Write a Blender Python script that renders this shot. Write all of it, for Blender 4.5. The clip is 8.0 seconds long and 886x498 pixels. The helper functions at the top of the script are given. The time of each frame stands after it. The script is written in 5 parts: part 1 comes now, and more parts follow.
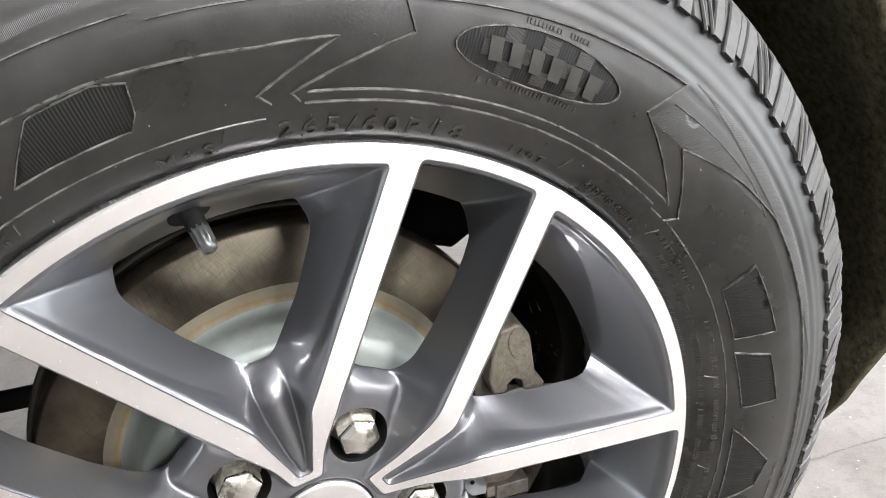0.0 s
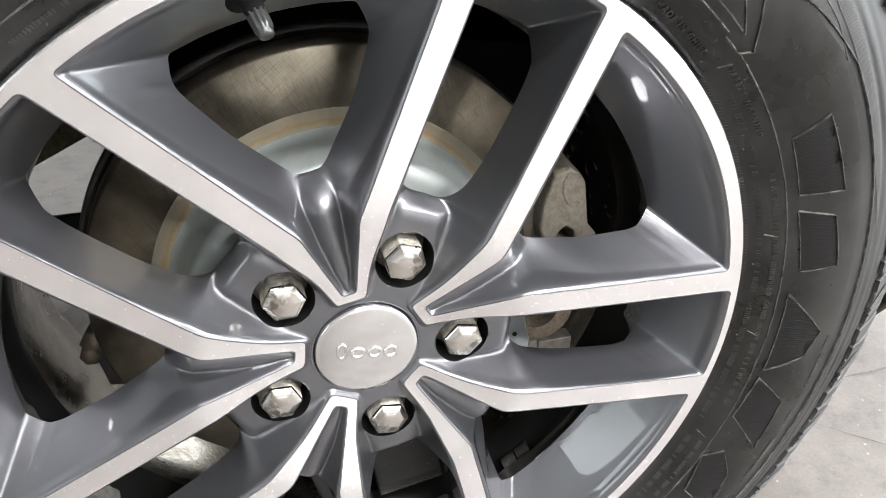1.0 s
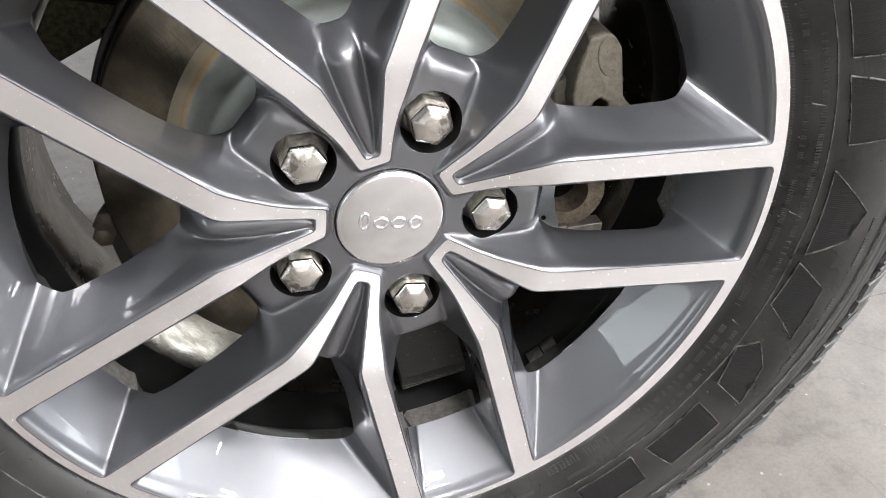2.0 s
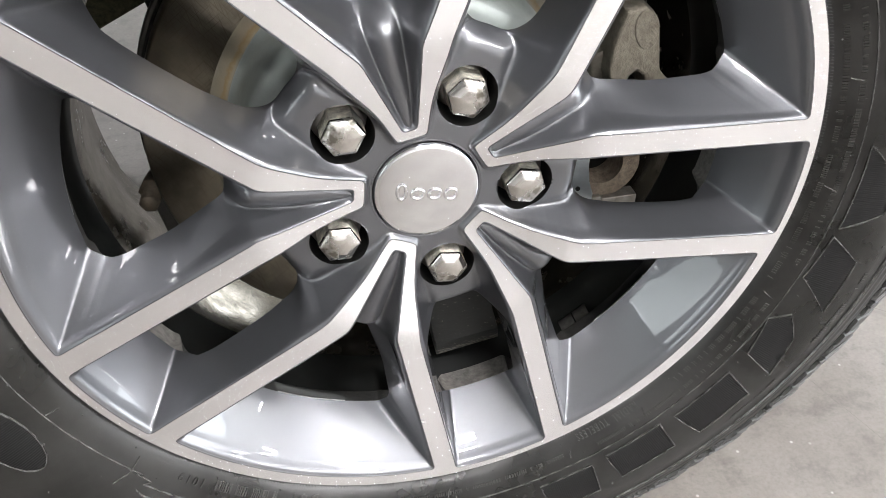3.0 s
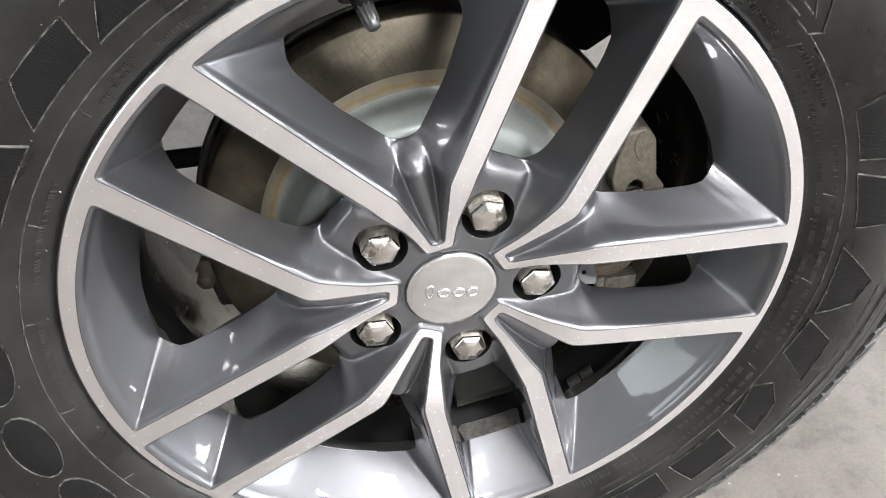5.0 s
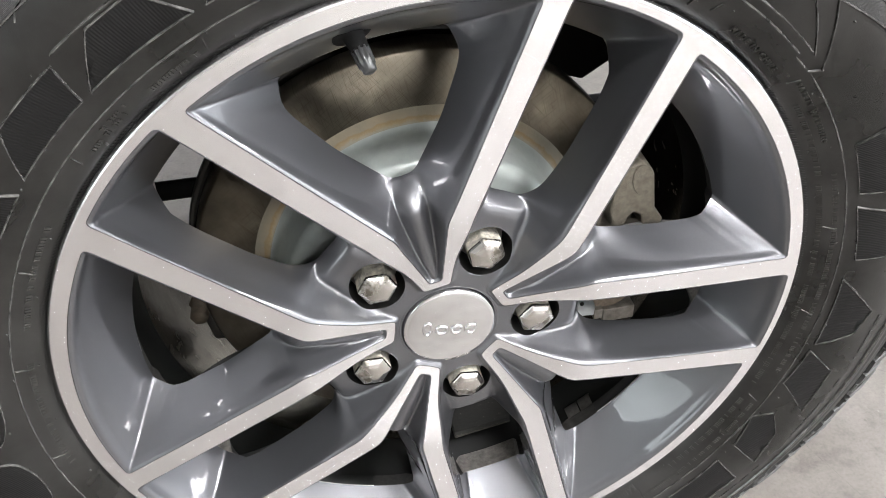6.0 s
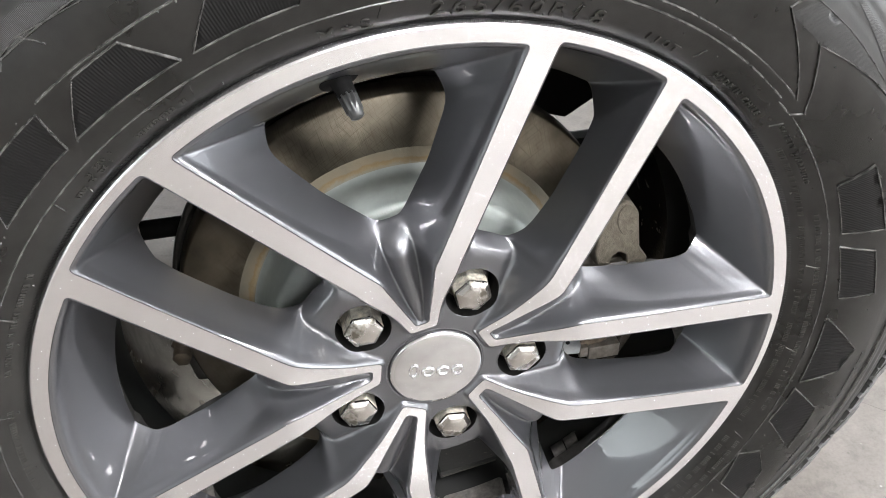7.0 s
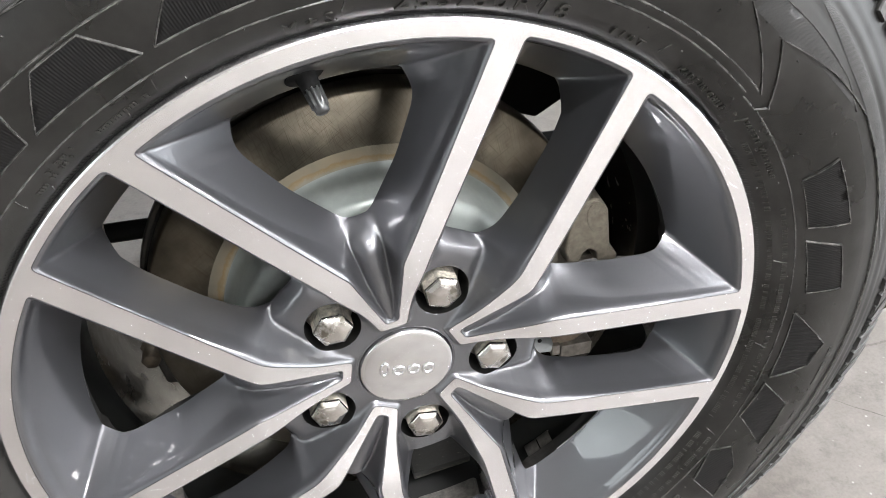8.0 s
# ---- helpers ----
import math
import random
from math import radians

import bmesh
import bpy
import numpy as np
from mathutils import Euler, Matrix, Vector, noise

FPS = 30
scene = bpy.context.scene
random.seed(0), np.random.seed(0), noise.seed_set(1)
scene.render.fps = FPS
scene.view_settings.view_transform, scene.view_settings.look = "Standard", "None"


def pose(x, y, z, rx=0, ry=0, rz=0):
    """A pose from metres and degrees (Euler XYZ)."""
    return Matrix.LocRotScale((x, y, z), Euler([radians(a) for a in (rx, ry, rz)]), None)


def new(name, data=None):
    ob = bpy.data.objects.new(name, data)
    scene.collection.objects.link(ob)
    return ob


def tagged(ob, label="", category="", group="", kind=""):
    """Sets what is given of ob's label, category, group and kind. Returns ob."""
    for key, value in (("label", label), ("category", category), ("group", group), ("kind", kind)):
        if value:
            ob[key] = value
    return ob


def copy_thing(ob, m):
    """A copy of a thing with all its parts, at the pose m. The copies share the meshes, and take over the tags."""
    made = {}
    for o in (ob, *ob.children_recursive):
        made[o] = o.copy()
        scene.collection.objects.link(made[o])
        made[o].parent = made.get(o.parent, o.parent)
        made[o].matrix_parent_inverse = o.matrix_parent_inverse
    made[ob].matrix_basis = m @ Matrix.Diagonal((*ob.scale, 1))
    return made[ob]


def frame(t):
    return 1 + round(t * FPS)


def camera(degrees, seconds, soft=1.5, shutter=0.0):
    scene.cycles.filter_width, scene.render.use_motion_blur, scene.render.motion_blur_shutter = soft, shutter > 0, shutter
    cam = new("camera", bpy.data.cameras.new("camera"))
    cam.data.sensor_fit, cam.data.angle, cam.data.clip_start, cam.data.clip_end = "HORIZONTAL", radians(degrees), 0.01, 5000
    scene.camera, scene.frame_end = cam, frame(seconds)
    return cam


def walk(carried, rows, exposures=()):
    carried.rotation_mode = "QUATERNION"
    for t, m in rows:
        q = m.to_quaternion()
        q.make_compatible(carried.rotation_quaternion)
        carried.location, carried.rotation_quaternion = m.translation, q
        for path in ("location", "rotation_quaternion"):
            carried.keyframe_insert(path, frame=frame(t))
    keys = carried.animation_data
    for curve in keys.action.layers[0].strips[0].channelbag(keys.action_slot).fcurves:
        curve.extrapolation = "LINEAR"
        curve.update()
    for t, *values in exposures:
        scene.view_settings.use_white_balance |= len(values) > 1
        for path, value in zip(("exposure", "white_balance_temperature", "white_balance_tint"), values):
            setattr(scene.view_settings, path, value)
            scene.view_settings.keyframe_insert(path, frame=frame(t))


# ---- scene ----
cam = camera(54.05, 8.0, 0.85, 0.0)
HUB = 0.375                       # height of the wheel's centre over the floor
ROWS = [
    (0.0, -0.0691, -0.3890, 0.7677, 63.16, 1.12, -20.92),
    (0.5, -0.0765, -0.4001, 0.7544, 59.72, 0.60, -18.02),
    (1.0, -0.0785, -0.4058, 0.7078, 58.65, -0.77, -16.26),
    (1.5, -0.0894, -0.4059, 0.6753, 56.78, -1.12, -16.27),
    (1.7, -0.0859, -0.4096, 0.6592, 56.55, -0.87, -15.96),
    (2.8, -0.0871, -0.4066, 0.6450, 52.60, 0.01, -13.29),
    (3.0, -0.0872, -0.4147, 0.6625, 52.94, 0.28, -12.91),
    (3.5, -0.0934, -0.4099, 0.7034, 52.00, 0.25, -12.49),
    (4.0, -0.0986, -0.4153, 0.7301, 51.63, 0.42, -12.11),
    (4.5, -0.1040, -0.4233, 0.7529, 51.06, 0.38, -12.09),
    (4.7, -0.0961, -0.4270, 0.7662, 50.98, 0.56, -11.96),
    (5.8, -0.0987, -0.4113, 0.7855, 51.16, 0.94, -13.02),
    (6.0, -0.0960, -0.4071, 0.7886, 51.44, 0.69, -12.86),
    (6.5, -0.0995, -0.4030, 0.7953, 52.61, 0.37, -13.35),
    (7.0, -0.0987, -0.3997, 0.7951, 53.25, 0.09, -14.09),
    (7.5, -0.1005, -0.3980, 0.7871, 53.83, -0.14, -15.28),
    (8.0, -0.0935, -0.4040, 0.7890, 53.75, -0.35, -15.50),
]
walk(cam, [(t, pose(x, y, z, rx, ry, rz)) for t, x, y, z, rx, ry, rz in ROWS], [(0.0, 0.50), (0.5, 0.40), (1.0, 0.32), (1.5, 0.21), (3.0, 0.17), (8.0, 0.17)])

# ---- light: an unseen workshop with added ceiling lamps and two made-up open gates ----
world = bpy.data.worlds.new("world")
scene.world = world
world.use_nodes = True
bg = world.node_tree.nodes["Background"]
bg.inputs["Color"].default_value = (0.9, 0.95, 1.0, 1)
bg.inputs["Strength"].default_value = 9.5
scene.view_settings.exposure = 0.0
LAMP_POWER = 225.0


# ---- materials ----
def material(name, base, rough=0.5, metal=0.0, coat=0.0):
    m = bpy.data.materials.new(name)
    m.use_nodes = True
    p = m.node_tree.nodes["Principled BSDF"]
    p.inputs["Base Color"].default_value = (*base, 1)
    p.inputs["Roughness"].default_value = rough
    p.inputs["Metallic"].default_value = metal
    p.inputs["Coat Weight"].default_value = coat
    p.inputs["Coat Roughness"].default_value = 0.05
    return m, m.node_tree, p


def noise_node(nt, scale, detail=4.0, rough=0.6, stretch=None):
    co = nt.nodes.new("ShaderNodeTexCoord")
    n = nt.nodes.new("ShaderNodeTexNoise")
    n.inputs["Scale"].default_value = scale
    n.inputs["Detail"].default_value = detail
    n.inputs["Roughness"].default_value = rough
    if stretch:
        mp = nt.nodes.new("ShaderNodeMapping")
        mp.inputs["Scale"].default_value = stretch
        nt.links.new(co.outputs["Object"], mp.inputs["Vector"])
        nt.links.new(mp.outputs["Vector"], n.inputs["Vector"])
    else:
        nt.links.new(co.outputs["Object"], n.inputs["Vector"])
    return n


def ramp(nt, fac, stops):
    r = nt.nodes.new("ShaderNodeValToRGB")
    el = r.color_ramp.elements
    while len(el) < len(stops):
        el.new(0.5)
    for e, (pos, col) in zip(el, stops):
        e.position = pos
        e.color = (*col, 1) if len(col) == 3 else col
    nt.links.new(fac, r.inputs["Fac"])
    return r


def grey(v):
    return (v, v, v)


def bump(nt, p, height, strength, distance):
    b = nt.nodes.new("ShaderNodeBump")
    b.inputs["Strength"].default_value = strength
    b.inputs["Distance"].default_value = distance
    nt.links.new(height, b.inputs["Height"])
    nt.links.new(b.outputs["Normal"], p.inputs["Normal"])
    return b


def radius_node(nt):
    """Distance from the wheel's axis in object space (the axis is y)."""
    co = nt.nodes.new("ShaderNodeTexCoord")
    sep = nt.nodes.new("ShaderNodeSeparateXYZ")
    nt.links.new(co.outputs["Object"], sep.inputs[0])
    cmb = nt.nodes.new("ShaderNodeCombineXYZ")
    nt.links.new(sep.outputs["X"], cmb.inputs["X"])
    nt.links.new(sep.outputs["Z"], cmb.inputs["Y"])
    ln = nt.nodes.new("ShaderNodeVectorMath")
    ln.operation = "LENGTH"
    nt.links.new(cmb.outputs[0], ln.inputs[0])
    return ln.outputs["Value"]


def rings(nt, per_metre, detail=2.0):
    """Fine rings round the axis, as a lathe leaves them."""
    n = nt.nodes.new("ShaderNodeTexNoise")
    n.noise_dimensions = "1D"
    n.inputs["Scale"].default_value = per_metre
    n.inputs["Detail"].default_value = detail
    nt.links.new(radius_node(nt), n.inputs["W"])
    return n


def turned(nt, p, amount):
    """Lathe marks run round the axis y: the gloss spreads across them."""
    t = nt.nodes.new("ShaderNodeTangent")
    t.direction_type = "RADIAL"
    t.axis = "Y"
    nt.links.new(t.outputs[0], p.inputs["Tangent"])
    p.inputs["Anisotropic"].default_value = amount
    p.inputs["Anisotropic Rotation"].default_value = 0.25


def make_machined():
    m, nt, p = material("machined_aluminium", (0.94, 0.937, 0.955), 0.3, 1.0, 0.0)
    n = noise_node(nt, 45.0, 4.0)
    rr = ramp(nt, n.outputs["Fac"], [(0.3, grey(0.235)), (0.75, grey(0.275))])
    nt.links.new(rr.outputs[0], p.inputs["Roughness"])
    turned(nt, p, 0.6)
    return m


def make_paint():
    m, nt, p = material("grey_wheel_paint", (0.2, 0.2, 0.22), 0.46, 0.80, 1.0)
    n = noise_node(nt, 2600.0, 2.0)
    c = ramp(nt, n.outputs["Fac"], [(0.3, (0.091, 0.093, 0.1005)), (0.7, (0.148, 0.151, 0.161))])
    co = nt.nodes.new("ShaderNodeTexCoord")
    v = nt.nodes.new("ShaderNodeTexVoronoi")          # dust specks and stone chips
    v.inputs["Scale"].default_value = 105.0
    nt.links.new(co.outputs["Object"], v.inputs["Vector"])
    k = ramp(nt, v.outputs["Distance"], [(0.012, grey(0.6)), (0.028, grey(0.0))])
    mx = nt.nodes.new("ShaderNodeMix")
    mx.data_type = "RGBA"
    nt.links.new(k.outputs[0], mx.inputs["Factor"])
    nt.links.new(c.outputs[0], mx.inputs["A"])
    mx.inputs["B"].default_value = (0.62, 0.61, 0.58, 1)
    nt.links.new(mx.outputs["Result"], p.inputs["Base Color"])
    d = noise_node(nt, 35.0, 6.0)
    rr = ramp(nt, d.outputs["Fac"], [(0.35, grey(0.38)), (0.8, grey(0.44))])
    nt.links.new(rr.outputs[0], p.inputs["Roughness"])
    p.inputs["Coat Roughness"].default_value = 0.008
    peel = noise_node(nt, 130.0, 2.0, 0.5)            # orange peel of the clear coat
    b = nt.nodes.new("ShaderNodeBump")
    b.inputs["Strength"].default_value = 0.035
    b.inputs["Distance"].default_value = 0.001
    nt.links.new(peel.outputs["Fac"], b.inputs["Height"])
    nt.links.new(b.outputs["Normal"], p.inputs["Coat Normal"])
    return m


def make_rubber():
    m, nt, p = material("tyre_rubber", (0.022, 0.022, 0.022), 0.55)
    n = noise_node(nt, 22.0, 7.0, 0.65)
    c = ramp(nt, n.outputs["Fac"], [(0.35, (0.0050, 0.0050, 0.0044)), (0.75, (0.0130, 0.0127, 0.0114))])
    nt.links.new(c.outputs[0], p.inputs["Base Color"])
    f = noise_node(nt, 900.0, 3.0)
    g = noise_node(nt, 9.0, 5.0, 0.6)                 # smears of tyre dressing
    rr = ramp(nt, g.outputs["Fac"], [(0.38, grey(0.25)), (0.62, grey(0.42))])
    dry = nt.nodes.new("ShaderNodeMapRange")          # the dressing thins out towards the shoulder
    dry.inputs[1].default_value, dry.inputs[2].default_value, dry.inputs[3].default_value, dry.inputs[4].default_value = 0.318, 0.350, 0.0, 0.22
    nt.links.new(radius_node(nt), dry.inputs[0])
    add = nt.nodes.new("ShaderNodeMath")
    add.operation = "ADD"
    nt.links.new(rr.outputs[0], add.inputs[0])
    nt.links.new(dry.outputs[0], add.inputs[1])
    nt.links.new(add.outputs[0], p.inputs["Roughness"])
    bump(nt, p, f.outputs["Fac"], 0.12, 0.0005)
    sp = ramp(nt, g.outputs["Fac"], [(0.36, grey(0.30)), (0.60, grey(0.68))])
    nt.links.new(sp.outputs[0], p.inputs["Specular IOR Level"])
    return m


def make_rubber_edge():
    """Sharp moulded edges: smoother rubber, its base lightened to paint in their highlights."""
    m, nt, p = material("highlit_rubber_edge", (0.03, 0.03, 0.029), 0.24)
    n = noise_node(nt, 120.0, 4.0, 0.6)
    c = ramp(nt, n.outputs["Fac"], [(0.35, (0.022, 0.022, 0.021)), (0.7, (0.10, 0.099, 0.094))])
    nt.links.new(c.outputs[0], p.inputs["Base Color"])
    return m


def make_rubber_dark():
    """Moulded letter faces with fine upright ribs."""
    m, nt, p = material("ribbed_rubber", (0.004, 0.004, 0.004), 0.5)
    co = nt.nodes.new("ShaderNodeTexCoord")
    w = nt.nodes.new("ShaderNodeTexWave")
    w.inputs["Scale"].default_value = 20.0
    w.inputs["Distortion"].default_value = 0.0
    w.bands_direction = "X"
    nt.links.new(co.outputs["UV"], w.inputs["Vector"])
    bump(nt, p, w.outputs["Fac"], 0.2, 0.0008)
    p.inputs["Specular IOR Level"].default_value = 0.28
    return m


def make_hatched_rubber():
    """Sidewall rubber with a fine moulded hatch."""
    m, nt, p = material("hatched_rubber", (0.010, 0.010, 0.009), 0.5)
    co = nt.nodes.new("ShaderNodeTexCoord")
    w = nt.nodes.new("ShaderNodeTexWave")
    w.inputs["Scale"].default_value = 52.0
    w.inputs["Distortion"].default_value = 0.0
    w.bands_direction = "X"
    nt.links.new(co.outputs["UV"], w.inputs["Vector"])
    bump(nt, p, w.outputs["Fac"], 0.35, 0.0007)
    n = noise_node(nt, 60.0, 5.0)
    c = ramp(nt, n.outputs["Fac"], [(0.35, (0.006, 0.006, 0.0055)), (0.7, (0.015, 0.015, 0.014))])
    nt.links.new(c.outputs[0], p.inputs["Base Color"])
    return m


def make_floor():
    """Worn power-floated concrete: cloudy, with stains, pits and pale scuffs."""
    m, nt, p = material("concrete_floor", (0.36, 0.345, 0.325), 0.5)
    n = noise_node(nt, 2.6, 9.0, 0.68)
    c = ramp(nt, n.outputs["Fac"], [(0.32, (0.108, 0.096, 0.084)), (0.52, (0.166, 0.152, 0.137)), (0.72, (0.226, 0.210, 0.193))])
    last = c.outputs[0]
    for scale, stops in ((26.0, [(0.36, 0.74), (0.48, 0.97), (0.70, 1.08)]), (240.0, [(0.32, 0.84), (0.5, 1.0), (0.72, 1.13)])):
        f = noise_node(nt, scale, 8.0, 0.7)
        k = ramp(nt, f.outputs["Fac"], [(a, grey(v)) for a, v in stops])
        mx = nt.nodes.new("ShaderNodeMix")
        mx.data_type = "RGBA"
        mx.blend_type = "MULTIPLY"
        mx.inputs["Factor"].default_value = 1.0
        nt.links.new(last, mx.inputs["A"])
        nt.links.new(k.outputs[0], mx.inputs["B"])
        last = mx.outputs["Result"]
    co = nt.nodes.new("ShaderNodeTexCoord")
    v = nt.nodes.new("ShaderNodeTexVoronoi")           # small pits and pale grains
    v.inputs["Scale"].default_value = 46.0
    nt.links.new(co.outputs["Object"], v.inputs["Vector"])
    k = ramp(nt, v.outputs["Distance"], [(0.05, grey(0.8)), (0.09, grey(0.0))])
    mx = nt.nodes.new("ShaderNodeMix")
    mx.data_type = "RGBA"
    nt.links.new(k.outputs[0], mx.inputs["Factor"])
    nt.links.new(last, mx.inputs["A"])
    nt.links.new(ramp(nt, v.outputs["Color"], [(0.4, (0.11, 0.10, 0.09)), (0.6, (0.36, 0.35, 0.33))]).outputs[0], mx.inputs["B"])
    nt.links.new(mx.outputs["Result"], p.inputs["Base Color"])
    rr = ramp(nt, n.outputs["Fac"], [(0.3, grey(0.42)), (0.75, grey(0.62))])
    nt.links.new(rr.outputs[0], p.inputs["Roughness"])
    bump(nt, p, f.outputs["Fac"], 0.15, 0.001)
    return m


def scratches(nt, angle, per_metre):
    """Fine straight scratches across the disc's face, at an angle to x."""
    co = nt.nodes.new("ShaderNodeTexCoord")
    mp = nt.nodes.new("ShaderNodeMapping")
    mp.inputs["Rotation"].default_value = (0, math.radians(angle), 0)
    nt.links.new(co.outputs["Object"], mp.inputs["Vector"])
    sq = nt.nodes.new("ShaderNodeVectorMath")
    sq.operation = "MULTIPLY"
    sq.inputs[1].default_value = (per_metre, 1.0, per_metre * 0.03)
    nt.links.new(mp.outputs["Vector"], sq.inputs[0])
    n = nt.nodes.new("ShaderNodeTexNoise")
    n.inputs["Scale"].default_value = 1.0
    n.inputs["Detail"].default_value = 2.0
    nt.links.new(sq.outputs[0], n.inputs["Vector"])
    return ramp(nt, n.outputs["Fac"], [(0.56, grey(0.0)), (0.68, grey(1.0))])


def make_disc():
    """Brake disc: ground iron with a rust film, crossed grinding scratches and rings from the pads."""
    m, nt, p = material("brake_iron", (0.30, 0.27, 0.22), 0.36, 0.9)
    r = rings(nt, 420.0, 4.0)
    n = noise_node(nt, 13.0, 6.0)
    c = ramp(nt, n.outputs["Fac"], [(0.3, (0.06, 0.053, 0.041)), (0.54, (0.17, 0.151, 0.117)), (0.76, (0.40, 0.357, 0.28))])
    last = c.outputs[0]
    for ang in (38, -52, 14):
        k = scratches(nt, ang, 1300.0)
        mx = nt.nodes.new("ShaderNodeMix")
        mx.data_type = "RGBA"
        f = nt.nodes.new("ShaderNodeMath")
        f.operation = "MULTIPLY"
        f.inputs[1].default_value = 0.42
        nt.links.new(k.outputs[0], f.inputs[0])
        nt.links.new(f.outputs[0], mx.inputs["Factor"])
        nt.links.new(last, mx.inputs["A"])
        mx.inputs["B"].default_value = (0.09, 0.075, 0.05, 1)
        last = mx.outputs["Result"]
    nt.links.new(last, p.inputs["Base Color"])
    bump(nt, p, r.outputs["Fac"], 0.10, 0.0006)
    turned(nt, p, 0.75)
    return m


def make_rust():
    """Rust film on the disc's shoulder: grey tan, orange and flaking towards the hat."""
    m, nt, p = material("rust_film", (0.27, 0.215, 0.125), 0.75)
    n = noise_node(nt, 70.0, 6.0, 0.7)
    big = noise_node(nt, 14.0, 4.0)
    add = nt.nodes.new("ShaderNodeMath")
    add.operation = "MULTIPLY_ADD"
    add.inputs[1].default_value = 0.008
    nt.links.new(n.outputs["Fac"], add.inputs[0])
    nt.links.new(radius_node(nt), add.inputs[2])
    rg = nt.nodes.new("ShaderNodeMapRange")
    rg.inputs["From Min"].default_value = 0.1195
    rg.inputs["From Max"].default_value = 0.1305
    nt.links.new(add.outputs[0], rg.inputs["Value"])
    c = ramp(nt, rg.outputs[0], [(0.0, (0.28, 0.27, 0.23)), (0.14, (0.28, 0.225, 0.14)), (0.30, (0.245, 0.18, 0.095)), (0.44, (0.235, 0.205, 0.155)), (0.9, (0.21, 0.19, 0.145))])
    c2 = ramp(nt, big.outputs["Fac"], [(0.35, (0.75, 0.78, 0.80)), (0.62, (1.15, 1.08, 0.95))])
    mx = nt.nodes.new("ShaderNodeMix")
    mx.data_type = "RGBA"
    mx.blend_type = "MULTIPLY"
    mx.inputs["Factor"].default_value = 1.0
    nt.links.new(c.outputs[0], mx.inputs["A"])
    nt.links.new(c2.outputs[0], mx.inputs["B"])
    nt.links.new(mx.outputs["Result"], p.inputs["Base Color"])
    bump(nt, p, n.outputs["Fac"], 0.5, 0.0015)
    return m


def make_plain(name, base, rough, metal=0.0, coat=0.0, scale=40.0, spread=0.25, relief=0.1):
    m, nt, p = material(name, base, rough, metal, coat)
    n = noise_node(nt, scale, 6.0, 0.65)
    lo = tuple(v * (1 - spread) for v in base)
    hi = tuple(v * (1 + spread) for v in base)
    c = ramp(nt, n.outputs["Fac"], [(0.3, lo), (0.72, hi)])
    nt.links.new(c.outputs[0], p.inputs["Base Color"])
    if relief:
        bump(nt, p, n.outputs["Fac"], relief, 0.0015)
    return m


def make_dusty():
    """Bare barrel metal under dust, with dark flecks of dirt."""
    m, nt, p = material("bare_dusty_barrel", (0.2, 0.18, 0.15), 0.2, 0.95)
    n = noise_node(nt, 55.0, 5.0, 0.6)
    fleck = noise_node(nt, 330.0, 3.0, 0.6)
    c = ramp(nt, n.outputs["Fac"], [(0.32, (0.12, 0.105, 0.08)), (0.48, (0.19, 0.172, 0.142)), (0.70, (0.25, 0.23, 0.20))])
    k = ramp(nt, fleck.outputs["Fac"], [(0.30, grey(0.35)), (0.38, grey(1.0))])
    mx = nt.nodes.new("ShaderNodeMix")
    mx.data_type = "RGBA"
    mx.blend_type = "MULTIPLY"
    mx.inputs["Factor"].default_value = 1.0
    nt.links.new(c.outputs[0], mx.inputs["A"])
    nt.links.new(k.outputs[0], mx.inputs["B"])
    nt.links.new(mx.outputs["Result"], p.inputs["Base Color"])
    r = ramp(nt, n.outputs["Fac"], [(0.3, grey(0.30)), (0.7, grey(0.16))])
    nt.links.new(r.outputs[0], p.inputs["Roughness"])
    bump(nt, p, fleck.outputs["Fac"], 0.10, 0.001)
    return m


def make_guard():
    """Dark grey plastic; pale flakes of dirt gather below a line."""
    m, nt, p = material("dark_grey_block", (0.030, 0.031, 0.027), 0.6)
    n = noise_node(nt, 210.0, 3.0, 0.6, (1.0, 1.0, 2.2))
    geo = nt.nodes.new("ShaderNodeTexCoord")
    sep = nt.nodes.new("ShaderNodeSeparateXYZ")
    nt.links.new(geo.outputs["Object"], sep.inputs[0])
    low = nt.nodes.new("ShaderNodeMapRange")
    low.inputs[1].default_value, low.inputs[2].default_value, low.inputs[3].default_value, low.inputs[4].default_value = 0.069, 0.075, 0.0, 0.17
    nt.links.new(sep.outputs["Y"], low.inputs[0])
    add = nt.nodes.new("ShaderNodeMath")
    add.operation = "ADD"
    nt.links.new(n.outputs["Fac"], add.inputs[0])
    nt.links.new(low.outputs[0], add.inputs[1])
    c = ramp(nt, add.outputs[0], [(0.25, (0.008, 0.0086, 0.0075)), (0.66, (0.013, 0.0135, 0.012)), (0.71, (0.13, 0.12, 0.10))])
    nt.links.new(c.outputs[0], p.inputs["Base Color"])
    bump(nt, p, n.outputs["Fac"], 0.2, 0.001)
    return m


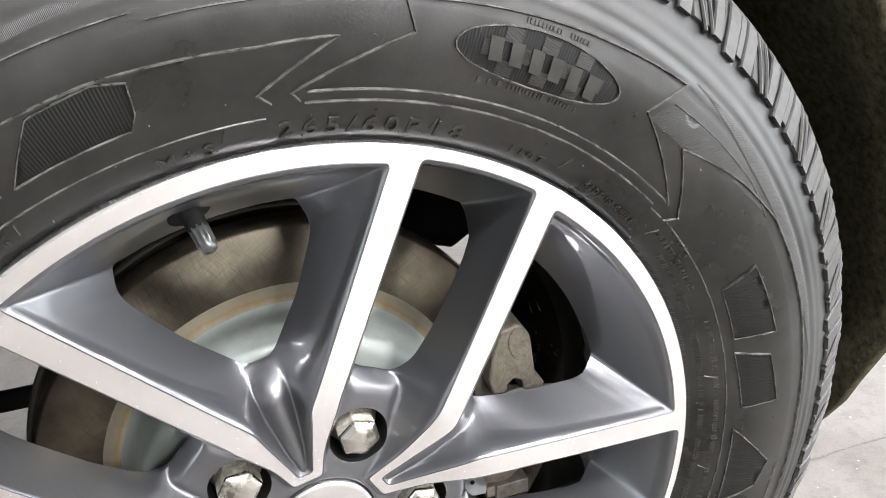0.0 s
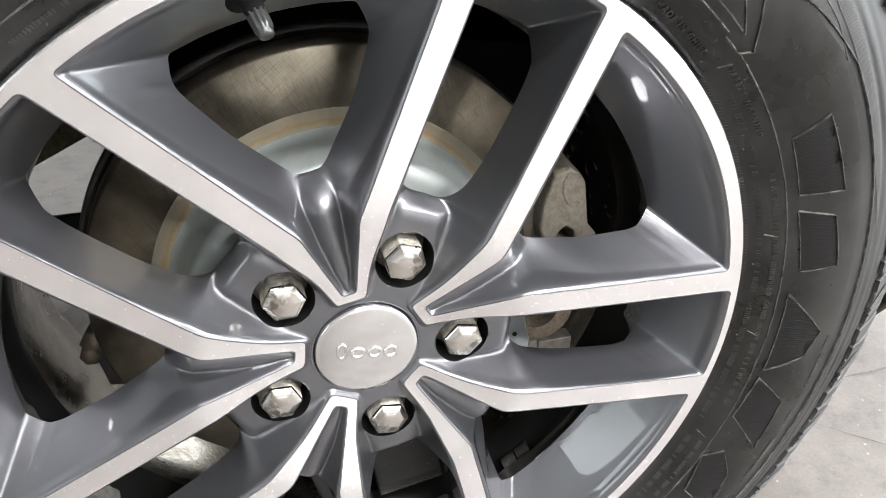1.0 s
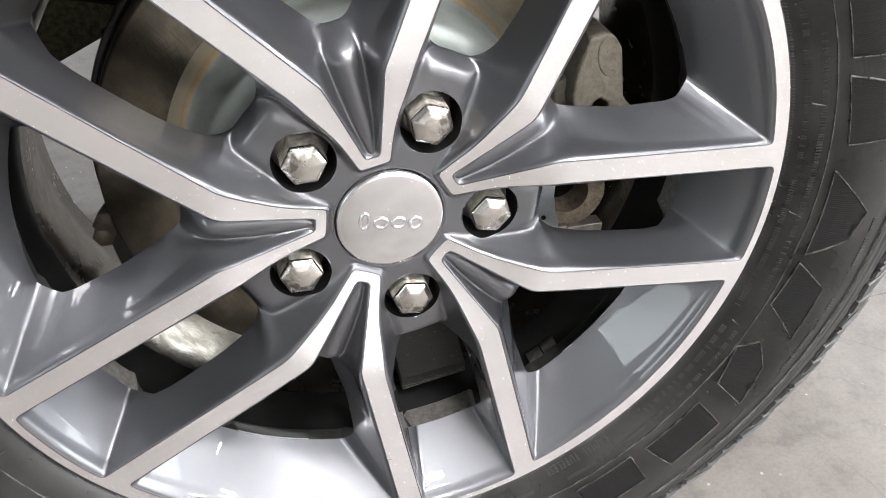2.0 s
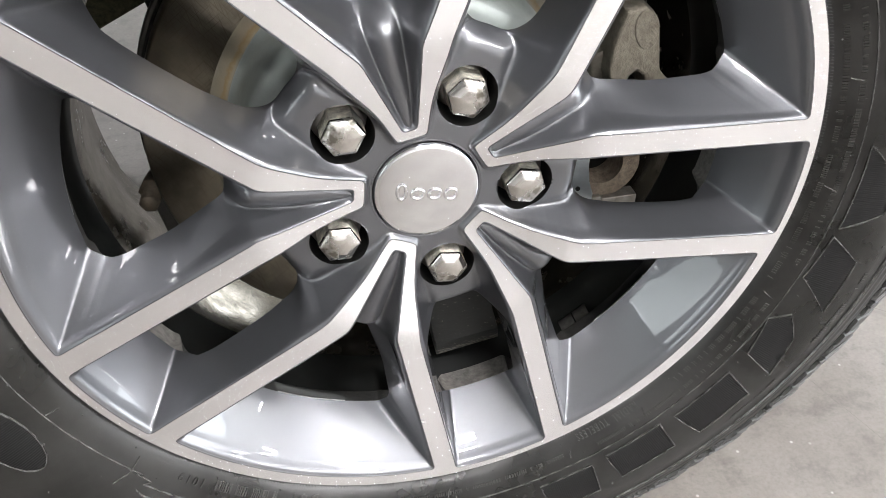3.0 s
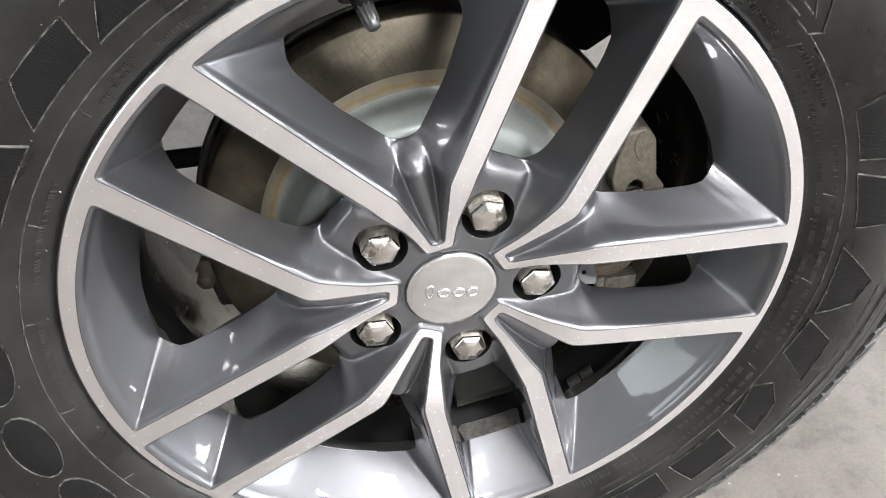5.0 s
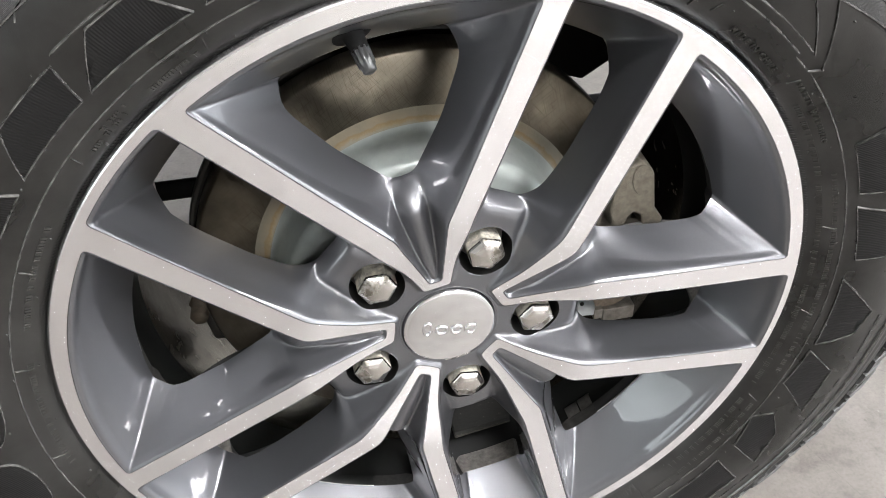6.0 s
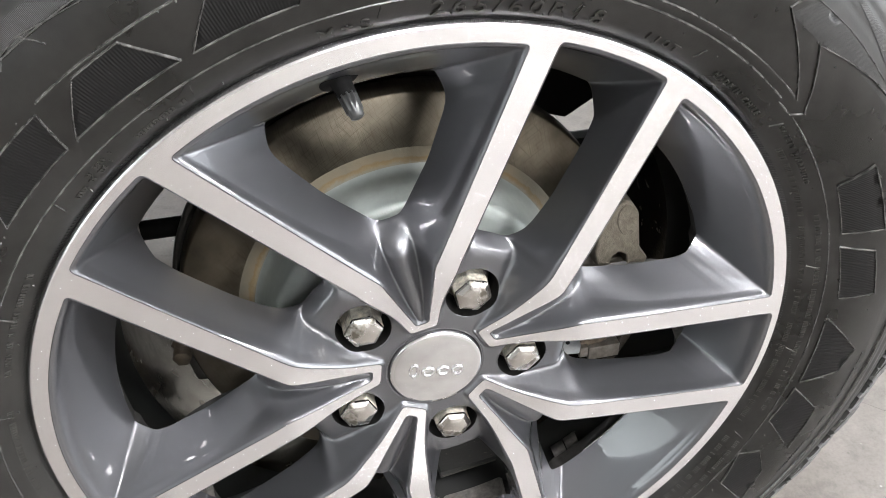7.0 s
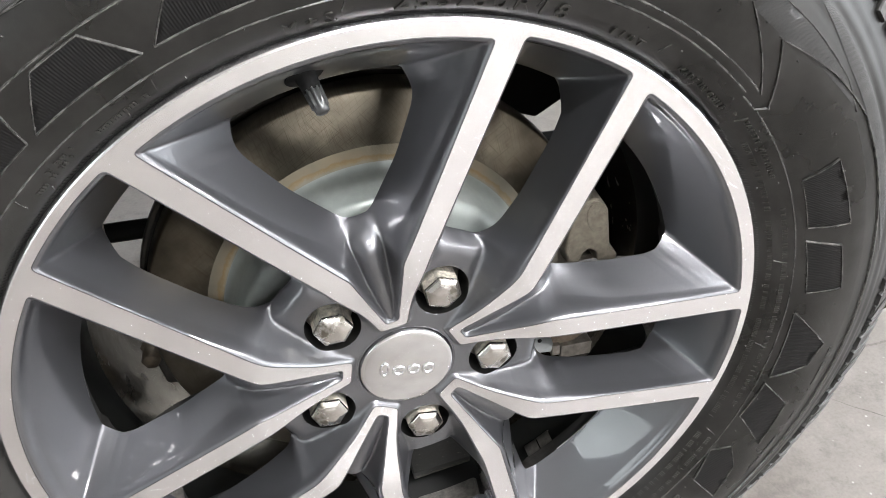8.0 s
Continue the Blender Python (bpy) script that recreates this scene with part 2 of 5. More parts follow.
def make_chrome():
    """Worn chrome with dull brown smudges; their dark tone also paints in dark reflections."""
    m, nt, p = material("chrome_steel", (0.55, 0.53, 0.50), 0.2, 1.0)
    n = noise_node(nt, 95.0, 3.0, 0.55)
    fine = noise_node(nt, 420.0, 4.0, 0.6)
    c = ramp(nt, n.outputs["Fac"], [(0.34, (0.20, 0.185, 0.155)), (0.43, (0.50, 0.48, 0.45)), (0.62, (0.60, 0.58, 0.55))])
    nt.links.new(c.outputs[0], p.inputs["Base Color"])
    r = ramp(nt, n.outputs["Fac"], [(0.34, grey(0.42)), (0.48, grey(0.20)), (0.70, grey(0.13))])
    nt.links.new(r.outputs[0], p.inputs["Roughness"])
    bump(nt, p, fine.outputs["Fac"], 0.05, 0.001)
    return m


def make_lamp():
    m = bpy.data.materials.new("lamp_tube_glow")
    m.use_nodes = True
    nt = m.node_tree
    e = nt.nodes.new("ShaderNodeEmission")
    e.inputs["Color"].default_value = (0.985, 0.968, 0.985, 1)
    e.inputs["Strength"].default_value = LAMP_POWER
    nt.links.new(e.outputs[0], nt.nodes["Material Output"].inputs["Surface"])
    return m


MACHINED = make_machined()
PAINT = make_paint()
RUBBER = make_rubber()
TREAD = make_plain("dry_tread_rubber", (0.036, 0.0355, 0.034), 0.60, 0.0, 0.0, 160.0, 0.3, 0.15)
RIBBED = make_rubber_dark()
EDGE = make_rubber_edge()
HATCH = make_hatched_rubber()
# Rubber lightened so raised letters carry their glints in the colour
RAISED = make_plain("raised_rubber", (0.022, 0.0215, 0.0195), 0.34, 0.0, 0.0, 90.0, 0.4, 0.1)
FLOOR = make_floor()
IRON = make_disc()
LAMP = make_lamp()
RUST = make_rust()
HAT = make_plain("zinc_coated_hat", (0.34, 0.375, 0.355), 0.45, 0.35, 0.0, 30.0, 0.15, 0.05)
TAN = make_plain("sand_cast_iron", (0.122, 0.109, 0.084), 0.62, 0.3, 0.0, 200.0, 0.3, 0.9)
RUSTCAST = make_plain("rusty_cast_iron", (0.150, 0.120, 0.088), 0.75, 0.2, 0.0, 240.0, 0.5, 0.8)
CAST = make_plain("cast_iron", (0.15, 0.135, 0.11), 0.7, 0.4, 0.0, 120.0, 0.3, 0.5)
ZINC = make_plain("zinc_plate", (0.50, 0.54, 0.56), 0.35, 0.9, 0.0, 60.0, 0.2, 0.1)
FELT = make_plain("brown_black_liner_felt", (0.036, 0.033, 0.019), 0.9, 0.0, 0.0, 150.0, 0.7, 0.9)
FELT.node_tree.nodes["Principled BSDF"].inputs["Specular IOR Level"].default_value = 0.12
GUARD = make_guard()
VALVE = make_plain("matt_black_rubber", (0.004, 0.004, 0.004), 0.8, 0.0, 0.0, 60.0, 0.4, 0.2)
# BLACK: plastic parts, and the shadow painted into the nut recesses
BLACK = make_plain("black_plastic_and_shade", (0.005, 0.005, 0.0045), 0.7, 0.0, 0.0, 25.0, 0.4, 0.2)
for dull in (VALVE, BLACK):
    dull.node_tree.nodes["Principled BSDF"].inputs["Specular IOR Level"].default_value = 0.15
CHROME = make_chrome()
DULL = make_plain("dusty_steel", (0.30, 0.28, 0.25), 0.5, 0.8, 0.0, 150.0, 0.3, 0.2)
SATIN = make_plain("polished_aluminium", (0.74, 0.74, 0.75), 0.11, 1.0, 0.3, 30.0, 0.03, 0.0)
HUBGREY = make_plain("grey_hub_paint", (0.085, 0.085, 0.09), 0.5, 0.3, 0.3, 300.0, 0.1, 0.05)
# BARREL: barrel paint taken near black, so the unlit inside is in the colour
BARREL = make_plain("shaded_barrel_paint", (0.006, 0.0066, 0.0062), 0.30, 0.0, 0.25, 40.0, 0.4, 0.05)
DUSTY = make_dusty()
LEAD = make_plain("dusty_weight_grey", (0.17, 0.165, 0.155), 0.7, 0.2, 0.0, 200.0, 0.35, 0.3)
RUSTY = make_plain("rusty_steel", (0.075, 0.060, 0.042), 0.6, 0.3, 0.0, 160.0, 0.4, 0.3)
RAW = make_plain("dusty_raw_aluminium", (0.21, 0.20, 0.185), 0.7, 0.15, 0.0, 180.0, 0.4, 0.3)
# Near-white, paints the highlight along the wide windows' chamfer
SILL_GLINT = make_plain("chamfer_highlight", (0.82, 0.82, 0.82), 0.35, 0.5, 0.0, 200.0, 0.1, 0.1)
# Copy of RAW, darkened to carry the shade of the undercut edges
RAW_SHADED = make_plain("shaded_raw_aluminium", (0.035, 0.034, 0.032), 0.55, 0.3, 0.0, 180.0, 0.4, 0.3)
DIRTY = make_plain("dirty_chrome", (0.62, 0.585, 0.50), 0.40, 0.35, 0.0, 220.0, 0.6, 0.25)
CAPGREY = make_plain("valve_cap_grey", (0.060, 0.062, 0.062), 0.28, 0.5, 0.0, 300.0, 0.2, 0.1)
DULLBLACK = make_plain("dull_dark_steel", (0.03, 0.028, 0.024), 0.6, 0.3, 0.0, 90.0, 0.4, 0.2)
WALLPAINT = make_plain("white_wall_paint", (0.74, 0.74, 0.72), 0.7, 0.0, 0.0, 3.0, 0.05, 0.02)
MIDWALL = make_plain("light_grey_wall_paint", (0.55, 0.55, 0.55), 0.7, 0.0, 0.0, 3.0, 0.05, 0.02)
PALEWALL = make_plain("pale_reflector_paint", (0.72, 0.745, 0.715), 0.7, 0.0, 0.0, 3.0, 0.08, 0.02)
GREYWALL = make_plain("grey_wall_paint", (0.25, 0.25, 0.26), 0.7, 0.0, 0.0, 3.0, 0.08, 0.02)
JOINT = make_plain("joint_filler", (0.12, 0.11, 0.10), 0.9, 0.0, 0.0, 200.0, 0.3, 0.3)


# ---- mesh helpers ----
def part(name, bm, mat, parent=None, label=""):
    """Links a bmesh as ONE mesh object under a thing or under a part."""
    me = bpy.data.meshes.new(name)
    bm.to_mesh(me)
    bm.free()
    me.materials.append(mat)
    ob = new(name, me)
    if parent:
        ob.parent = parent
    if label:
        tagged(ob, label)
    return ob


def smooth(bm, angle=None):
    for f in bm.faces:
        f.smooth = True
    if angle is not None:
        lim = math.radians(angle)
        for e in bm.edges:
            if len(e.link_faces) == 2 and e.calc_face_angle(0) > lim:
                e.smooth = False
    return bm


def mesh_bm(verts, faces, sm=True):
    bm = bmesh.new()
    vs = [bm.verts.new(v) for v in verts]
    for f in faces:
        q = []
        for i in f:
            if vs[i] not in q:
                q.append(vs[i])
        if len(q) > 2:
            try:
                bm.faces.new(q).smooth = sm
            except ValueError:
                pass
    return bm


def lathe(profile, seg=180, a0=0.0, a1=360.0, angle=35, flip=False):
    """Turns (radius, depth) pairs round the wheel's axis y."""
    full = abs(a1 - a0) >= 360
    n = seg if full else seg + 1
    verts, faces = [], []
    k = len(profile)
    for i in range(n):
        a = math.radians(a0 + (a1 - a0) * i / seg)
        c, s = math.cos(a), math.sin(a)
        for r, y in profile:
            verts.append((r * c, y, r * s))
    for i in range(seg):
        j = (i + 1) % n
        for q in range(k - 1):
            f = (i * k + q, i * k + q + 1, j * k + q + 1, j * k + q)
            faces.append(f[::-1] if flip else f)
    return smooth(mesh_bm(verts, faces), angle)


def box_bm(x0, x1, y0, y1, z0, z1, bev=0.0):
    bm = bmesh.new()
    bmesh.ops.create_cube(bm, size=1.0)
    for v in bm.verts:
        v.co = ((x0 + x1) / 2 + v.co.x * (x1 - x0), (y0 + y1) / 2 + v.co.y * (y1 - y0), (z0 + z1) / 2 + v.co.z * (z1 - z0))
    if bev:
        bmesh.ops.bevel(bm, geom=bm.edges[:], offset=bev, segments=2, profile=0.5, affect="EDGES")
    return bm


def corner(a, b, c, r):
    """Points that cut the corner b of a polyline at the distance r."""
    a, b, c = Vector(a), Vector(b), Vector(c)
    p = b + (a - b).normalized() * min(r, (a - b).length * 0.45)
    q = b + (c - b).normalized() * min(r, (c - b).length * 0.45)
    return [tuple(p * (1 - t) ** 2 + b * 2 * t * (1 - t) + q * t * t) for t in (0, 0.25, 0.5, 0.75, 1)]


def rounded(pts, radii):
    out = [pts[0]]
    for i in range(1, len(pts) - 1):
        out += corner(pts[i - 1], pts[i], pts[i + 1], radii[i]) if radii[i] else [pts[i]]
    return out + [pts[-1]]


def resample(pts, step):
    p = np.array(pts, float)
    d = np.r_[0, np.cumsum(np.linalg.norm(np.diff(p, axis=0), axis=1))]
    n = max(2, int(round(d[-1] / step)))
    s = np.linspace(0, d[-1], n + 1)
    return np.stack([np.interp(s, d, p[:, i]) for i in range(p.shape[1])], 1)


def arc(r, a0, a1, n):
    return [(r * math.cos(math.radians(a0 + (a1 - a0) * i / n)), r * math.sin(math.radians(a0 + (a1 - a0) * i / n))) for i in range(n + 1)]


def turn2(p, deg):
    a = math.radians(deg)
    p = np.asarray(p, float)
    return np.stack([p[:, 0] * math.cos(a) - p[:, 1] * math.sin(a), p[:, 0] * math.sin(a) + p[:, 1] * math.cos(a)], 1)


def seg_dist(p, loop, closed=True):
    """Distance of points p to a polyline, and the nearest place on it."""
    a = np.asarray(loop, float)
    b = np.roll(a, -1, 0) if closed else a[1:]
    a = a if closed else a[:-1]
    best = np.full(len(p), 1e9)
    near = np.zeros((len(p), 2))
    for s, e in zip(a, b):
        d = e - s
        t = np.clip(((p - s) @ d) / max(d @ d, 1e-12), 0, 1)
        q = s + t[:, None] * d
        r = np.linalg.norm(p - q, axis=1)
        m = r < best
        best[m] = r[m]
        near[m] = q[m]
    return best, near


def inside(p, loop):
    a = np.asarray(loop, float)
    b = np.roll(a, -1, 0)
    odd = np.zeros(len(p), bool)
    for (x0, y0), (x1, y1) in zip(a, b):
        if y0 == y1:
            continue
        c = ((y0 > p[:, 1]) != (y1 > p[:, 1])) & (p[:, 0] < (x1 - x0) * (p[:, 1] - y0) / (y1 - y0) + x0)
        odd ^= c
    return odd


def hex_points(lo, hi, step):
    out = []
    j = 0
    y = lo[1]
    while y < hi[1]:
        x = lo[0] + (step / 2 if j % 2 else 0)
        while x < hi[0]:
            out.append((x, y))
            x += step
        y += step * 0.866
        j += 1
    return np.array(out)


def sheet(outer, holes, extra, step, lines=()):
    """Fills a flat outline with holes by evenly spaced triangles. Returns points and triangles."""
    from mathutils.geometry import delaunay_2d_cdt
    loops = [outer, *holes]
    lo, hi = np.min(outer, 0), np.max(outer, 0)
    g = hex_points(lo, hi, step)
    ok = inside(g, outer)
    for h in holes:
        ok &= ~inside(g, h)
    g = g[ok]
    for l in loops:
        d, _ = seg_dist(g, l)
        g = g[d > max(step * 0.45, (extra[-1] + 0.6) if extra else 0)]
    for off in extra:
        for l in loops:
            l = np.asarray(l)
            t = np.roll(l, -1, 0) - np.roll(l, 1, 0)
            t = t / (np.linalg.norm(t, axis=1)[:, None] + 1e-9)
            nrm = np.stack([-t[:, 1], t[:, 0]], 1)
            for sg in (1, -1):
                q = l + nrm * off * sg
                k = inside(q, outer)
                for h in holes:
                    k &= ~inside(q, h)
                q = q[k]
                for m in loops:
                    d, _ = seg_dist(q, m)
                    q = q[d > off * 0.92]
                g = np.vstack([g, q])
    for l in lines:
        d, _ = seg_dist(g, l, False)
        g = g[d > step * 0.45]
    pts, edges = [], []
    for l in loops:
        n0 = len(pts)
        pts += [tuple(p) for p in l]
        edges += [(n0 + i, n0 + (i + 1) % len(l)) for i in range(len(l))]
    for l in lines:
        n0 = len(pts)
        pts += [tuple(p) for p in l]
        edges += [(n0 + i, n0 + i + 1) for i in range(len(l) - 1)]
    pts += [tuple(p) for p in g]
    v, e, f, *_ = delaunay_2d_cdt([Vector(p) for p in pts], edges, [], 0, 1e-5)
    v = np.array([tuple(p) for p in v])
    f = [t for t in f]
    cen = np.array([v[list(t)].mean(0) for t in f])
    ok = inside(cen, outer)
    for h in holes:
        ok &= ~inside(cen, h)
    return v, [t for t, k in zip(f, ok) if k]


def upto(pts, keys):
    """Cuts a polyline at the places nearest to the keys (in order)."""
    p = np.asarray(pts, float)
    idx, last = [], 0
    for k in keys:
        d = np.linalg.norm(p[last:] - np.asarray(k), axis=1)
        last = last + int(np.argmin(d))
        idx.append(last)
    return [p[i:j + 1] for i, j in zip(idx, idx[1:])]


def evenly(p, n, ends=(0, 0)):
    """n + 1 places along a polyline, closer together at a marked end."""
    d = np.r_[0, np.cumsum(np.linalg.norm(np.diff(p, axis=0), axis=1))]
    t = np.linspace(0, 1, n + 1)
    if ends[1]:
        t = 1 - (1 - t) ** 1.8
    if ends[0]:
        t = t ** 1.8
    return np.stack([np.interp(t * d[-1], d, p[:, i]) for i in range(2)], 1)


def pairs(top, low, keys, step=1.5, dense=()):
    """Matching places along two polylines; keys are (top place, low place)."""
    a = upto(top, [k[0] for k in keys])
    b = upto(low, [k[1] for k in keys])
    pa, pb = [], []
    for i, (p, q) in enumerate(zip(a, b)):
        length = max(np.linalg.norm(np.diff(x, axis=0), axis=1).sum() if len(x) > 1 else 0 for x in (p, q))
        n = max(3, int(round(length / step)))
        ends = (i in dense, i + 1 in dense)
        p, q = [evenly(x if len(x) > 1 else np.vstack([x, x]), n, ends) for x in (p, q)]
        pa.append(p if i == 0 else p[1:])
        pb.append(q if i == 0 else q[1:])
    return np.vstack(pa), np.vstack(pb)


def rows_between(pa, pb, count, close=()):
    """Rows of places from one line to another. close: distances from the first line."""
    length = np.linalg.norm(pb - pa, axis=1)
    s = [np.zeros(len(pa))]
    for j, d in enumerate(close):
        s.append(np.minimum(d / np.maximum(length, 1e-6), 0.5 * (j + 1) / (len(close) + 1)))
    for j in range(1, count + 1):
        s.append(s[len(close)] + (1 - s[len(close)]) * j / count)
    s = np.array(s)
    return pa[None] + (pb - pa)[None] * s[:, :, None], s


def grid_faces(m, n, off=0, flip=False):
    out = []
    for i in range(m - 1):
        for j in range(n - 1):
            f = (off + i * n + j, off + i * n + j + 1, off + (i + 1) * n + j + 1, off + (i + 1) * n + j)
            out.append(f[::-1] if flip else f)
    return out


def sstep(x, a, b):
    t = np.clip((np.asarray(x, float) - a) / (b - a), 0, 1)
    return t * t * (3 - 2 * t)


def softmin(a, b, k):
    h = np.clip(0.5 + 0.5 * (b - a) / k, 0, 1)
    return b * (1 - h) + a * h - k * h * (1 - h)


# ---- the wheel: outlines in millimetres; u along the axis of a V of two spokes, w across it ----
AXES = [102.07 - 72 * k for k in range(5)]      # the five V axes, degrees round the hub
WIDE_R, NARROW_R, LIP_R = 240.0, 244.0, 251.0
WA, NB = 23.5, 27.71                             # where the spokes' edges meet the ring, degrees from the axis


_R = np.arange(0.0, 264.0, 1.0)
_Y = np.interp(_R, [0, 37, 50, 70, 88, 97, 103, 109, 120, 150, 200, 235, 260], [16.2, 15.5, 11.8, 5.4, -0.6, -3.2, -4.2, -4.4, -4.2, -3.2, -1.4, 0, 0])
for _ in range(12):
    _Y[1:-1] = 0.25 * _Y[:-2] + 0.5 * _Y[1:-1] + 0.25 * _Y[2:]


def face_y(r):
    """Depth of the turned face at the radius r."""
    return np.interp(r, _R, _Y)


def wide_edge():
    wa = (WIDE_R * math.cos(math.radians(WA)), WIDE_R * math.sin(math.radians(WA)))
    half = rounded([(45.2, 0.0), (45.2, 3.8), (101.0, 16.0), wa], [0, 2.2, 4, 0])
    end = arc(WIDE_R, WA, 0, 24)
    tip = corner(half[-2], wa, end[1], 2.5)
    return resample(half[:-1] + tip, 0.6), resample([tip[-1]] + end[1:], 0.6)


def narrow_edge():
    nb = (NARROW_R * math.cos(math.radians(NB)), NARROW_R * math.sin(math.radians(NB)))
    half = rounded([(37.3, 0.0), (37.5, 9.6), (64.0, 16.8), (99.5, 33.6), nb], [0, 3.0, 10, 5, 0])
    end = arc(NARROW_R, NB, 36, 6)
    tip = corner(half[-2], nb, end[1], 3.0)
    return resample(half[:-1] + tip, 0.6), resample([tip[-1]] + end[1:], 0.6)


def mirrored(p):
    return np.stack([p[:, 0], -p[:, 1]], 1)


_w1, _w2 = wide_edge()
WIDE_HALF = np.vstack([_w1, _w2[1:]])
_n1, _n2 = narrow_edge()
NARROW_HALF = np.vstack([_n1, _n2[1:]])          # from the V's tip to the middle of the narrow window
WA_XY = (WIDE_R * math.cos(math.radians(WA)), WIDE_R * math.sin(math.radians(WA)))
NB_XY = (NARROW_R * math.cos(math.radians(NB)), NARROW_R * math.sin(math.radians(NB)))
# edges of the two kinds of window, one half each, from the hub's side to the rim's
WIDE_END, NARROW_END = (200.7, 50.3), (211.3, 23.5)
_wf = rounded([(118.5, 0.0), (119.0, 8.0), (151.0, 33.0), (187.0, 53.4), WIDE_END, arc(206.9, 14.07, 9, 1)[1]], [0, 6.5, 8, 9, 2.6, 0])
_wf = resample(_wf + arc(206.9, 9, 0, 12)[1:], 0.6)
# the narrow window lies round its own axis, 36 degrees from the V's
_nf = rounded([(102.5, 0.0), (102.0, 13.0), (112.0, 23.0), (138.0, 27.6), (172.0, 28.9), (197.0, 28.6), NARROW_END, (212.3, 10.0), (212.5, 0.0)], [0, 7, 8, 8, 8, 6, 2.2, 3, 0])
_nf = resample(_nf, 0.6)


def whole(half):
    """A half outline and its mirror image as one closed loop."""
    p = resample(half, 1.5)
    return np.vstack([p, mirrored(p)[::-1][1:-1]])


WIDE_FLOOR, NARROW_FLOOR = whole(_wf), whole(_nf)


def wide_low(p):
    return np.interp(np.linalg.norm(p, axis=1), [100, 184, 194, 206.9], [34.5, 35.0, 36.5, 44.5])


def narrow_low(p):
    return np.interp(np.linalg.norm(p, axis=1), [100, 186, 198, 212.5], [34.5, 35.0, 37.0, 50.0])


def to_wheel(p, y, axis):
    """Outline points and depths (mm), for a V axis in degrees, to metres in the wheel's frame."""
    q = turn2(p, axis)
    return [(a[0] / 1000, d / 1000, a[1] / 1000) for a, d in zip(q, np.broadcast_to(y, len(q)))]


wheel = tagged(new("wheel"), "grey alloy wheel with bright spoke faces and black all-terrain tyre", "wheel")
wheel.location = (0, 0, HUB)


def oriented(bm):
    """Faces look to the front (-y)."""
    bmesh.ops.dissolve_degenerate(bm, dist=2e-5, edges=bm.edges[:])
    bm.normal_update()
    if sum(f.normal.y * f.calc_area() for f in bm.faces) > 0:
        bmesh.ops.reverse_faces(bm, faces=bm.faces[:])
    bm.normal_update()
    return bm


EDGE_STRIP = 0.95                                # painted strip between a window's edge and the turned face


def set_back(p, side, by=EDGE_STRIP):
    """An outline moved sideways: +1 to its left, -1 to its right."""
    t = np.gradient(p, axis=0)
    t = np.array([np.convolve(np.pad(c, 2, mode="edge"), np.ones(5) / 5, mode="valid") for c in t.T]).T
    t[0], t[-1] = p[1] - p[0], p[-1] - p[-2]
    t = t / np.linalg.norm(t, axis=1)[:, None]
    return p + side * by * np.stack([-t[:, 1], t[:, 0]], 1)


def build_face():
    """The turned, bright face: the outer ring and the ten arms, in one piece."""
    wide_in, narrow_in = set_back(WIDE_HALF, 1), set_back(NARROW_HALF, -1)
    w1, w2 = wide_in[:len(_w1)], wide_in[len(_w1) - 1:]
    n1, n2 = narrow_in[:len(_n1)], narrow_in[len(_n1) - 1:]
    pa, pb = pairs(w1, n1, [((45.2, 0), (37.3, 0)), ((45.2, 3.0), (37.5, 9.2)), ((101.0, 16.0), (99.5, 33.6)), (w1[-1], n1[-1])], 2.0)
    arm, _ = rows_between(pa, pb, 4)
    inner = np.vstack([w2[::-1][::4], arm[:, -1], n2[1::3], n2[-1:]])
    ang = np.arctan2(inner[:, 1], inner[:, 0])
    outer = (LIP_R - 1.2) * np.stack([np.cos(ang), np.sin(ang)], 1)
    ring, _ = rows_between(inner, outer, 3)
    verts, faces = [], []
    for ax in AXES:
        for side in (1, -1):
            for grid in (arm, ring):
                m, n = grid.shape[:2]
                p = grid.reshape(-1, 2) * [1, side]
                faces += grid_faces(m, n, len(verts), side < 0)
                verts += to_wheel(p, face_y(np.linalg.norm(p, axis=1)), ax)
    bm = mesh_bm(verts, faces)
    bmesh.ops.remove_doubles(bm, verts=bm.verts[:], dist=2e-6)
    bmesh.ops.recalc_face_normals(bm, faces=bm.faces[:])
    return oriented(bm)


face = part("spoke_face", build_face(), MACHINED, wheel, "bright turned aluminium face of ring and spokes")
part("rim_lip", lathe([((LIP_R - 1.2) / 1000, 0.0), (0.2506, 0.0003), (0.2514, 0.0012), (0.2518, 0.003), (0.2518, 0.012)], 240), MACHINED, wheel, "bright rolled rim edge")

CLOSE = (0.28, 0.9, 1.8, 2.8, 3.9, 5.2)


def rolled(y, top, dt, length, radius):
    """Rounds the painted edge where a wall leaves the turned face, a hair below it."""
    radius = np.minimum(np.convolve(np.pad(radius, 6, mode="edge"), np.ones(13) / 13, mode="valid"), 0.4 * length)[None]
    return top + (0.32 + 0.20 * np.clip(dt / 0.28, 0, 1)) * np.clip(2 - dt / radius, 0, 1) + (y - top) * np.clip(dt / radius, 0, 1) ** 1.15


